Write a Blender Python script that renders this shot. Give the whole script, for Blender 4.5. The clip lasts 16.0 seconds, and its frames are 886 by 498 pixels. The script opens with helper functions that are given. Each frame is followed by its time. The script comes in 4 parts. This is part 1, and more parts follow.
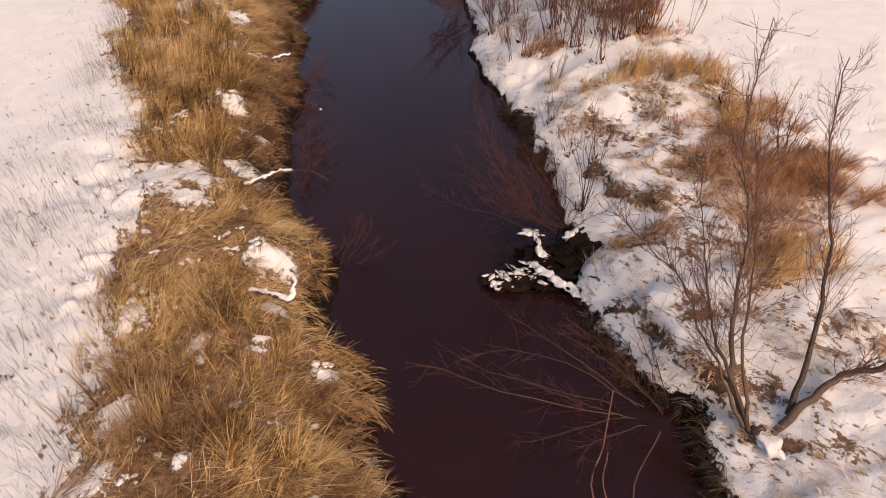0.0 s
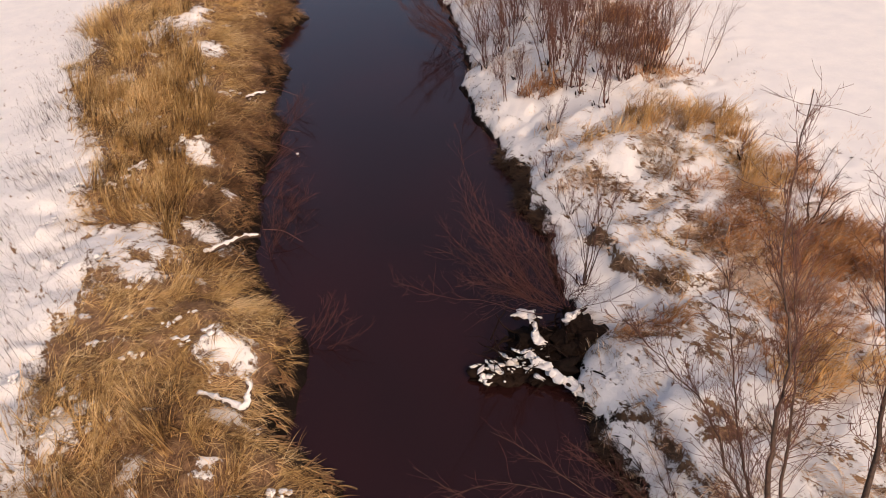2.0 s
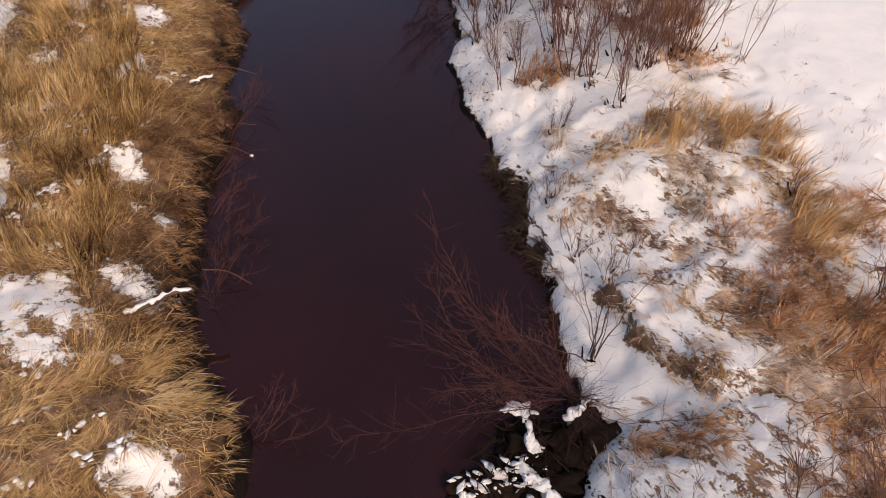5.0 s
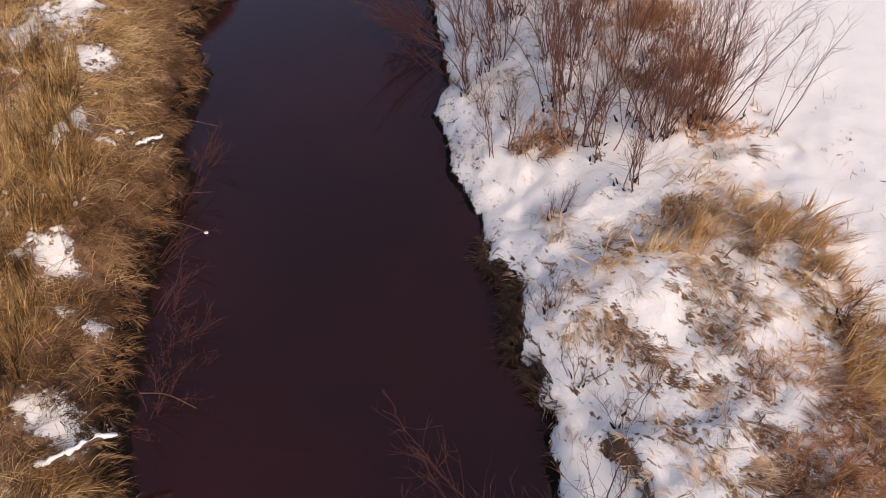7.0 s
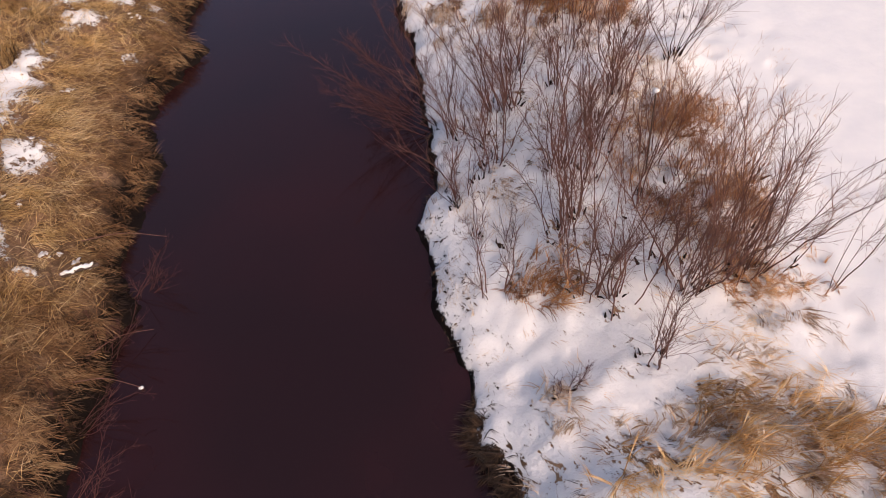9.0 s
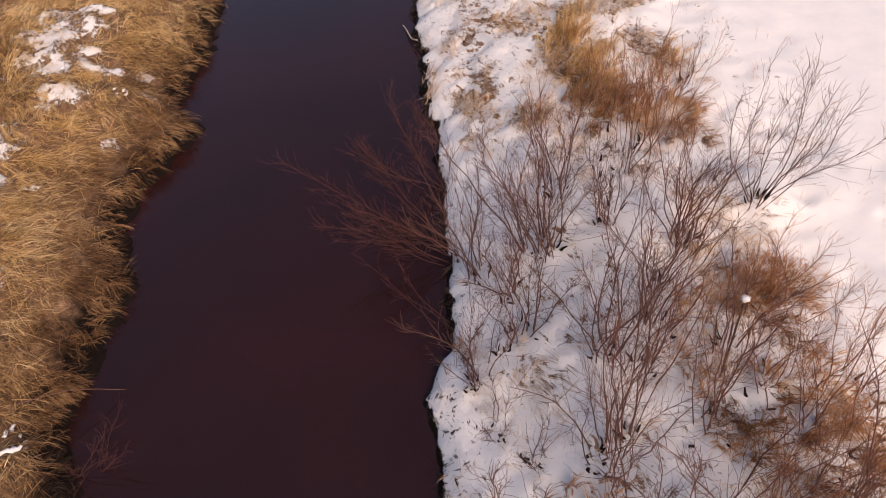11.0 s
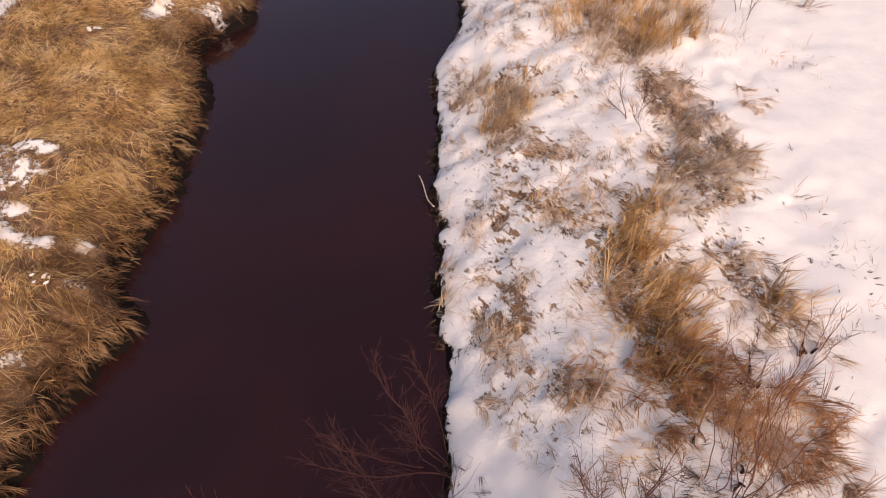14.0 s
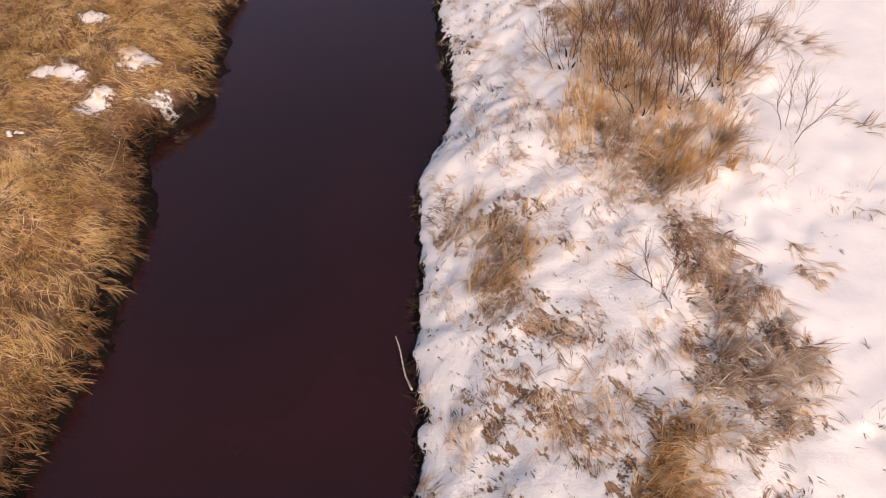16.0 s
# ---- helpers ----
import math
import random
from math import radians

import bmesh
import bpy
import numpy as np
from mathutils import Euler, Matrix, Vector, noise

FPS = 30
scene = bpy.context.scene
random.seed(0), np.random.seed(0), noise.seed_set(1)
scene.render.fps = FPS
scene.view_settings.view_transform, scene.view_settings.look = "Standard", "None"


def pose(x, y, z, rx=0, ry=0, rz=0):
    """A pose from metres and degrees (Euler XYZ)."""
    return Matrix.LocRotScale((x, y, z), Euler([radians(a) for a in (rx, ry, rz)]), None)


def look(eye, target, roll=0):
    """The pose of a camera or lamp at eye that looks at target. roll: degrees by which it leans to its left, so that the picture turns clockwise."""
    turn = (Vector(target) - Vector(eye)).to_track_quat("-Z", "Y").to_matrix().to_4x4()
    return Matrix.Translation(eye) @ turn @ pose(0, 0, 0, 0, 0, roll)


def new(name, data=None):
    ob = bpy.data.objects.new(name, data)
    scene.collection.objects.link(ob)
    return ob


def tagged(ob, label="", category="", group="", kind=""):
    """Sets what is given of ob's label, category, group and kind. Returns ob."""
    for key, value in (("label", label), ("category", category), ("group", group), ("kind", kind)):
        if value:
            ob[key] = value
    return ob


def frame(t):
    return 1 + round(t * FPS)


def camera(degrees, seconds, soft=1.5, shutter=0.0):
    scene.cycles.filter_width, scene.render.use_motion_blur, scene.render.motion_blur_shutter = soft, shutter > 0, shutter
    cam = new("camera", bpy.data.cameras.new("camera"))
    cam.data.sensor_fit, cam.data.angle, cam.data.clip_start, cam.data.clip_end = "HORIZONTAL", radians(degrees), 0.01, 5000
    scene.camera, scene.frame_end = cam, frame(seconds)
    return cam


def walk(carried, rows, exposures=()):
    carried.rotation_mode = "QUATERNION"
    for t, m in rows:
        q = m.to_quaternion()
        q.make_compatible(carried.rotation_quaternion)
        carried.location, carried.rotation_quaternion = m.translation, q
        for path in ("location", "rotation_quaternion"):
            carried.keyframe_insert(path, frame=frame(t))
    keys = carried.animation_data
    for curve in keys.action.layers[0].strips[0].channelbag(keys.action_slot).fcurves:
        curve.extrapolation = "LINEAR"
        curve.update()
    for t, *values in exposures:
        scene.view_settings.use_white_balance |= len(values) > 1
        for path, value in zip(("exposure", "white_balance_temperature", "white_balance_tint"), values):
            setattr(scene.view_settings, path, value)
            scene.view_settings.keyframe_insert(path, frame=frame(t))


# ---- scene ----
cam = camera(65.9, 16.0, soft=0.5)
METRES, EYE, TILT, LEAN, TURN = 22.436, 7.0, 0.0, 0.0, 0.0
ROWS = [
    (0.0, 0.0, 0.0, 0.0, -3.75, -39.72, 4.52),
    (0.5, 0.0048, 0.0221, -0.0001, -3.76, -39.66, 4.54),
    (1.0, 0.0092, 0.0438, 0.0001, -3.78, -39.61, 4.54),
    (1.5, 0.0131, 0.0654, 0.0002, -3.81, -39.56, 4.51),
    (2.0, 0.0175, 0.0866, 0.0001, -3.79, -39.51, 4.53),
    (2.5, 0.0218, 0.1081, 0.0002, -3.77, -39.66, 4.56),
    (3.0, 0.026, 0.1304, 0.0002, -3.76, -40.1, 4.57),
    (5.5, 0.0491, 0.2531, -0.0001, -3.82, -47.85, 4.82),
    (6.0, 0.0541, 0.2809, 0.0007, -3.85, -48.33, 4.82),
    (6.5, 0.0585, 0.3094, 0.0012, -3.91, -48.41, 4.78),
    (7.0, 0.0635, 0.3395, 0.0012, -3.91, -48.42, 4.76),
    (7.5, 0.0688, 0.3714, 0.0016, -3.89, -48.46, 4.78),
    (8.0, 0.0743, 0.4047, 0.0015, -3.86, -48.48, 4.81),
    (10.5, 0.0971, 0.5803, 0.0013, -1.71, -48.86, 5.09),
    (11.0, 0.1008, 0.6181, 0.0005, 0.02, -48.77, 5.25),
    (11.5, 0.1035, 0.6557, -0.001, 1.28, -48.59, 5.29),
    (12.0, 0.1063, 0.6934, -0.0014, 2.45, -48.54, 5.36),
    (12.5, 0.1081, 0.7314, -0.0017, 3.45, -48.51, 5.44),
    (13.0, 0.1093, 0.7689, -0.0027, 4.15, -48.41, 5.5),
    (13.5, 0.1107, 0.8052, -0.0039, 4.52, -48.24, 5.57),
    (14.0, 0.1114, 0.8413, -0.005, 4.47, -48.1, 5.55),
    (14.5, 0.1119, 0.8781, -0.005, 4.41, -48.06, 5.55),
    (15.0, 0.1125, 0.9159, -0.0046, 4.39, -48.09, 5.61),
    (15.5, 0.1124, 0.9535, -0.0041, 4.36, -48.12, 5.64),
    (16.0, 0.1114, 0.991, -0.0026, 4.29, -48.25, 5.66),
]
walk(cam, [(t, pose(0, 0, EYE, TILT, LEAN, TURN) @ pose(METRES * x, METRES * y, METRES * z, 90 + pitch, roll, yaw)) for t, x, y, z, yaw, pitch, roll in ROWS],
     exposures=[(0.0, 0.0, 6720, 13), (3.0, -0.02, 6620, 12), (6.0, 0.01, 5980, 9), (8.0, 0.03, 5950, 12), (10.5, 0.05, 6280, 15), (12.5, 0.06, 6480, 16), (14.5, 0.08, 6500, 16), (16.0, 0.08, 6430, 15)])


# ---- light ----
SUN_UP, SUN_FROM = 42.0, 152.0   # degrees above the horizon; compass angle from +y towards +x
world = bpy.data.worlds.new("sky")
scene.world = world
world.use_nodes = True
sky = world.node_tree.nodes.new("ShaderNodeTexSky")
sky.sky_type, sky.sun_disc = "NISHITA", False
sky.sun_elevation, sky.sun_rotation = radians(SUN_UP), radians(SUN_FROM)
sky.air_density, sky.dust_density, sky.ozone_density = 1.0, 4.5, 0.3
world.node_tree.links.new(sky.outputs[0], world.node_tree.nodes["Background"].inputs[0])
world.node_tree.nodes["Background"].inputs[1].default_value = 0.15
sun = new("sun", bpy.data.lights.new("sun", "SUN"))
sun.data.energy, sun.data.angle, sun.data.color = 2.1, radians(17), (1.0, 0.63, 0.37)
a, e = radians(SUN_FROM), radians(SUN_UP)
sun.matrix_world = look(Vector((math.sin(a) * math.cos(e), math.cos(a) * math.cos(e), math.sin(e))) * 60, (0, 0, 0))


# ---- materials ----
class Nodes:
    def __init__(self, name):
        self.mat = bpy.data.materials.new(name)
        self.mat.use_nodes = True
        self.tree = self.mat.node_tree
        self.bsdf = self.tree.nodes["Principled BSDF"]
        self.out = self.tree.nodes["Material Output"]

    def add(self, kind, **values):
        n = self.tree.nodes.new(kind)
        for key, value in values.items():
            n.inputs[key.replace("_", " ")].default_value = value
        return n

    def join(self, a, b):
        self.tree.links.new(a, b)

    def place(self):
        return self.add("ShaderNodeNewGeometry").outputs["Position"]

    def noise(self, scale, detail=3.0, rough=0.55):
        n = self.add("ShaderNodeTexNoise", Scale=scale, Detail=detail, Roughness=rough)
        self.join(self.place(), n.inputs["Vector"])
        return n.outputs["Fac"]

    def ramp(self, fac, *stops):
        n = self.add("ShaderNodeValToRGB")
        band = n.color_ramp
        while len(band.elements) < len(stops):
            band.elements.new(0.5)
        for el, (at, colour) in zip(band.elements, stops):
            el.position, el.color = at, (*colour, 1) if len(colour) == 3 else colour
        self.join(fac, n.inputs["Fac"])
        return n.outputs["Color"]

    def mix(self, fac, a, b, blend="MIX"):
        n = self.tree.nodes.new("ShaderNodeMix")
        n.data_type, n.blend_type = "RGBA", blend
        for k, v in ((0, fac), (6, a), (7, b)):
            if isinstance(v, (int, float)):
                n.inputs[k].default_value = v
            elif isinstance(v, tuple):
                n.inputs[k].default_value = (*v, 1)
            else:
                self.join(v, n.inputs[k])
        return n.outputs[2]

    def maths(self, op, a, b=0.0):
        n = self.tree.nodes.new("ShaderNodeMath")
        n.operation = op
        for k, v in ((0, a), (1, b)):
            if isinstance(v, (int, float)):
                n.inputs[k].default_value = v
            else:
                self.join(v, n.inputs[k])
        return n.outputs[0]

    def bump(self, height_out, strength, distance):
        n = self.add("ShaderNodeBump", Strength=strength, Distance=distance)
        self.join(height_out, n.inputs["Height"])
        self.join(n.outputs["Normal"], self.bsdf.inputs["Normal"])


def grey(v):
    return (v, v, v)


def ground_material():
    n = Nodes("snow_over_litter")
    att = n.add("ShaderNodeAttribute")
    att.attribute_name = "snow"
    ragged = n.maths("ADD", att.outputs["Fac"], n.maths("MULTIPLY", n.maths("SUBTRACT", n.noise(9.0, 5.0, 0.65), 0.5), 0.9))
    ragged = n.maths("ADD", ragged, n.maths("MULTIPLY", n.maths("SUBTRACT", n.noise(38.0, 3.0), 0.5), 0.5))
    strewn = n.add("ShaderNodeAttribute")
    strewn.attribute_name = "strewn"
    combed = n.add("ShaderNodeMapping", Rotation=(0, 0, -0.95), Scale=(2.4, 1, 1))
    combed.vector_type = "TEXTURE"
    n.join(n.place(), combed.inputs["Vector"])
    streak = n.add("ShaderNodeTexNoise", Scale=9.0, Detail=6.0, Roughness=0.72)
    n.join(combed.outputs[0], streak.inputs["Vector"])
    poke = n.maths("MAXIMUM", n.maths("SUBTRACT", streak.outputs["Fac"], 0.52), 0.0)
    ragged = n.maths("SUBTRACT", ragged, n.maths("MULTIPLY", n.maths("MULTIPLY", poke, strewn.outputs["Fac"]), 6.0))
    mask = n.ramp(ragged, (0.44, grey(0.0)), (0.56, grey(1.0)))
    snow = n.ramp(n.noise(2.2, 4.0), (0.3, (0.70, 0.70, 0.715)), (0.7, (0.78, 0.77, 0.765)))
    litter = n.mix(n.ramp(n.maths("ADD", n.maths("MULTIPLY", n.noise(55.0, 5.0, 0.7), 0.5), n.maths("MULTIPLY", streak.outputs["Fac"], 0.5)), (0.42, grey(0.0)), (0.6, grey(1.0))), (0.08, 0.045, 0.028), (0.36, 0.225, 0.135))
    litter = n.mix(n.ramp(n.noise(3.0, 4.0), (0.42, grey(0.0)), (0.7, grey(0.7))), litter, (0.1, 0.058, 0.03))
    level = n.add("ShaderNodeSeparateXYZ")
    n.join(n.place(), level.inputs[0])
    # near-black by the waterline: wet peat, plus painted shade under the lip
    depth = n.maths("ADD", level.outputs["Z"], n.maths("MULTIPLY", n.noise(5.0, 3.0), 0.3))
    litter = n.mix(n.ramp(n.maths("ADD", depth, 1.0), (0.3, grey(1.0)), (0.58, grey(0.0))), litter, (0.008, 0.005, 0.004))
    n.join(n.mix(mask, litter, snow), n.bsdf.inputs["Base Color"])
    n.bsdf.inputs["Roughness"].default_value = 0.75
    n.bsdf.inputs["Specular IOR Level"].default_value = 0.1
    relief = n.maths("ADD", n.noise(9.0, 6.0, 0.66), n.maths("MULTIPLY", streak.outputs["Fac"], 0.6))
    relief = n.maths("MULTIPLY", relief, n.maths("ADD", n.maths("MULTIPLY", strewn.outputs["Fac"], 0.8), 0.2))
    n.bump(n.maths("ADD", relief, n.maths("MULTIPLY", mask, 0.8)), 0.75, 0.06)
    return n.mat


def water_material():
    n = Nodes("peaty_water")
    deep = n.ramp(n.noise(0.35, 3.0), (0.36, (0.0155, 0.0068, 0.0068)), (0.66, (0.0225, 0.0076, 0.0077)))
    n.join(deep, n.bsdf.inputs["Base Color"])
    n.bsdf.inputs["Roughness"].default_value = 0.05
    n.bsdf.inputs["IOR"].default_value = 1.5
    n.bsdf.inputs["Specular Tint"].default_value = (1.0, 0.64, 0.68, 1)
    n.bump(n.noise(3.0, 3.0), 0.07, 0.02)
    return n.mat


def blade_material(name, *colours, patch=1.4, thin=0.22, frost=0.0):
    """Dry grass: each blade takes its own tone, and patches of the stand lean to one end of the range; snow clings where frost is above 0."""
    n = Nodes(name)
    rnd = n.add("ShaderNodeNewGeometry").outputs["Random Per Island"]
    drift = n.maths("MULTIPLY", n.maths("SUBTRACT", n.noise(patch, 3.0), 0.5), 2.4)
    wisp = n.maths("MULTIPLY", n.maths("SUBTRACT", n.noise(13.0, 2.0), 0.5), 1.1)
    at = n.maths("ADD", n.maths("MULTIPLY", rnd, 0.6), n.maths("ADD", n.maths("ADD", drift, wisp), 0.2))
    base = n.ramp(at, *[(k / (len(colours) - 1), c) for k, c in enumerate(colours)])
    if frost > 0:
        caught = n.ramp(n.maths("ADD", n.noise(17.0, 3.0, 0.6), n.maths("MULTIPLY", rnd, 0.12)), (0.66 - frost, grey(0.0)), (0.72 - frost, grey(1.0)))
        base = n.mix(caught, base, (0.74, 0.72, 0.715))
    n.join(base, n.bsdf.inputs["Base Color"])
    n.bsdf.inputs["Roughness"].default_value = 0.55
    n.bsdf.inputs["Specular IOR Level"].default_value = 0.3
    glow = n.add("ShaderNodeBsdfTranslucent")
    n.join(base, glow.inputs["Color"])
    mixer = n.add("ShaderNodeMixShader", Fac=thin)
    n.join(n.bsdf.outputs[0], mixer.inputs[1])
    n.join(glow.outputs[0], mixer.inputs[2])
    n.join(mixer.outputs[0], n.out.inputs["Surface"])
    return n.mat


def bark_material(name, dark, light, scale=30.0, shine=0.3):
    n = Nodes(name)
    rnd = n.add("ShaderNodeObjectInfo").outputs["Random"]
    f = n.maths("ADD", n.maths("MULTIPLY", n.noise(scale, 4.0), 0.75), n.maths("MULTIPLY", rnd, 0.25))
    n.join(n.ramp(f, (0.25, dark), (0.75, light)), n.bsdf.inputs["Base Color"])
    n.bsdf.inputs["Roughness"].default_value = 0.75
    n.bsdf.inputs["Specular IOR Level"].default_value = shine
    n.bump(n.noise(scale * 2.5, 3.0), 0.6, 0.008)
    return n.mat


def plain_snow():
    n = Nodes("clinging_snow")
    n.join(n.ramp(n.noise(6.0, 4.0), (0.3, (0.70, 0.70, 0.715)), (0.7, (0.79, 0.78, 0.775))), n.bsdf.inputs["Base Color"])
    n.bsdf.inputs["Roughness"].default_value = 0.75
    n.bump(n.noise(40.0, 4.0), 0.5, 0.02)
    return n.mat


GROUND = ground_material()
WATER_MAT = water_material()
SEDGE = blade_material("matted_sedge", (0.035, 0.019, 0.009), (0.28, 0.165, 0.062), (0.59, 0.39, 0.165), (0.82, 0.63, 0.37), patch=1.3)
GRASS = {
    "gold": blade_material("golden_grass", (0.28, 0.145, 0.05), (0.74, 0.47, 0.19), (0.92, 0.72, 0.43), frost=0.001),
    "straw": blade_material("golden_sedge", (0.29, 0.16, 0.058), (0.77, 0.52, 0.21), (0.94, 0.76, 0.46)),
    "brown": blade_material("brown_grass", (0.15, 0.083, 0.047), (0.45, 0.28, 0.165), (0.67, 0.49, 0.34), (0.8, 0.68, 0.56), frost=0.02),
    "red": blade_material("rusty_grass", (0.14, 0.06, 0.025), (0.46, 0.215, 0.085), (0.7, 0.43, 0.2), frost=0.005),
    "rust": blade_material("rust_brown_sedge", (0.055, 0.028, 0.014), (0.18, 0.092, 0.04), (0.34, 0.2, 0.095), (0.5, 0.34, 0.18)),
    "tan": blade_material("bleached_grass", (0.34, 0.215, 0.125), (0.58, 0.43, 0.29), (0.76, 0.65, 0.53), frost=0.035),
    # dark wet stems; the same tone paints shade on the left bank
    "dark": blade_material("wet_dark_and_shade_grass", (0.016, 0.01, 0.007), (0.045, 0.026, 0.016), (0.12, 0.07, 0.038)),
}
BARK = bark_material("grey_brown_bark", (0.04, 0.026, 0.02), (0.15, 0.098, 0.074))
TWIG = bark_material("brown_twig_bark", (0.075, 0.035, 0.028), (0.215, 0.104, 0.078))
RED_TWIG = bark_material("red_twig_bark", (0.05, 0.019, 0.016), (0.13, 0.048, 0.04))
RUST_TWIG = bark_material("rusty_twig_bark", (0.17, 0.07, 0.036), (0.4, 0.19, 0.09))
ROOT = bark_material("wet_black_wood", (0.005, 0.0035, 0.003), (0.024, 0.014, 0.01), 22.0, 0.08)
PALE_WOOD = bark_material("bleached_wood", (0.35, 0.29, 0.23), (0.6, 0.52, 0.44), 20.0)
SNOW = plain_snow()


# ---- land: the two water edges, heights and cover ----
WATER = -1.1
LEFT_EDGE = [(-40, 1.5), (-12, 0.9), (2, -0.1), (4.5, -0.65), (5.8, -1.3), (6.2, -0.95), (7.17, -1.25), (7.86, -1.85), (9.7, -1.95), (10.85, -2.62), (12.1, -2.95),
             (14.0, -3.15), (15.1, -3.35), (16.3, -3.37), (17.2, -3.12), (18.1, -3.58), (19.5, -3.4), (20.9, -3.45), (21.9, -3.82), (22.8, -3.82),
             (23.9, -3.4), (24.5, -3.22), (25.15, -3.68), (27.4, -3.6), (28.8, -3.65), (30.1, -3.85), (31.2, -4.3), (31.75, -4.65), (32.5, -4.36),
             (33.4, -3.75), (34.7, -4.0), (36.4, -4.3), (42, -4.4), (60, -3.0), (120, -9.0), (400, 4.0)]
RIGHT_EDGE = [(-40, 6.0), (-12, 4.5), (4.3, 2.98), (5.7, 2.98), (6.1, 2.55), (7.1, 2.26), (8.3, 2.0), (9.2, 2.5), (10.3, 2.28), (11.8, 2.32), (12.9, 1.95),
              (13.7, 2.15), (14.55, 1.77), (15.5, 1.83), (16.4, 1.52), (17.5, 1.43), (18.3, 1.2), (19.0, 1.53), (21.0, 1.52), (22.3, 1.42),
              (23.7, 1.38), (24.4, 1.15), (25.2, 1.0), (26.0, 1.1), (27.4, 0.82), (28.9, 0.79), (30.8, 0.58), (32.1, 0.91), (33.4, 1.0),
              (35.5, 0.55), (36.7, 0.38), (42, 0.6), (60, 2.0), (120, -4.0), (400, 10.0)]
EDGE_Y = np.linspace(-60, 420, 12001)


def smooth_edge(points):
    ys, xs = zip(*points)
    line = np.interp(EDGE_Y, ys, xs)
    kernel = np.hanning(13)
    return np.convolve(np.pad(line, 6, mode="edge"), kernel / kernel.sum(), mode="valid")


TABLE = np.random.RandomState(7).rand(256, 256)


def value_noise(x, y):
    """Smooth noise between 0 and 1, one cell a metre."""
    xi, yi = np.floor(x).astype(int), np.floor(y).astype(int)
    u, v = x - xi, y - yi
    u, v = u * u * (3 - 2 * u), v * v * (3 - 2 * v)
    a, b = TABLE[xi % 256, yi % 256], TABLE[(xi + 1) % 256, yi % 256]
    c, d = TABLE[xi % 256, (yi + 1) % 256], TABLE[(xi + 1) % 256, (yi + 1) % 256]
    return (a * (1 - u) + b * u) * (1 - v) + (c * (1 - u) + d * u) * v


def fbm(x, y, size, octaves=3):
    total, weight = 0.0, 0.0
    for k in range(octaves):
        f = 2 ** k / size
        total = total + value_noise(x * f + 17.3 * k, y * f + 5.1 * k) / 2 ** k
        weight += 1 / 2 ** k
    return total / weight


EDGE_L = smooth_edge(LEFT_EDGE) - np.interp(EDGE_Y, (20, 26), (0.29, 0.43)) + 0.42 * (fbm(EDGE_Y, EDGE_Y * 0 + 3.3, 0.85) - 0.5)
EDGE_R = smooth_edge(RIGHT_EDGE) + 0.24 * (fbm(EDGE_Y, EDGE_Y * 0 + 9.1, 0.4, 4) - 0.5)


def left_edge(y):
    return np.interp(y, EDGE_Y, EDGE_L)


def right_edge(y):
    return np.interp(y, EDGE_Y, EDGE_R)


# rises and hollows: x, y, half length along x and y, turn, metres up
BUMPS = []


def bump(x, y, rx, ry, turn, rise):
    BUMPS.append((x, y, rx, ry, radians(turn), rise))


bump(2.9, 9.9, 0.4, 0.8, 15, -0.06)      # low shelf by the root plate
bump(3.4, 13.2, 0.95, 0.7, -20, 0.22)       # grassy mound
bump(4.5, 12.9, 0.9, 0.9, 0, 0.14)
bump(2.8, 15.2, 0.8, 0.6, 0, -0.12)
bump(5.9, 20.6, 0.7, 0.5, 0, 0.16)
bump(2.0, 31.2, 0.9, 0.9, 0, 0.2)
bump(-2.9, 9.6, 1.1, 0.9, 0, 0.2)
bump(-4.7, 30.4, 0.8, 1.0, 0, 0.14)
bump(-3.9, 24.6, 0.6, 0.5, 0, 0.08)
bump(-4.4, 33.3, 0.8, 0.7, 0, 0.1)


# small scarps of the right bank: a line of (y, x), and how far the turf stands up behind it
SCARPS = [([(9.1, 3.9), (9.45, 3.76), (9.85, 3.48), (10.3, 3.26), (10.9, 3.06), (11.3, 2.95)], 0.3),
          ([(5.4, 3.62), (5.73, 3.5), (6.03, 3.3), (6.47, 3.13), (7.03, 2.99), (7.6, 2.8)], 0.2)]


def scarp_side(x, y, line):
    """Metres to the water side of a scarp's line, and how strongly it shows at that y."""
    ys, xs = zip(*line)
    return np.interp(y, ys, xs) - x + 0.16 * (fbm(x, y + 15, 0.35, 2) - 0.5), np.clip((y - ys[0]) / 0.25, 0, 1) * np.clip((ys[-1] - y) / 0.25, 0, 1)


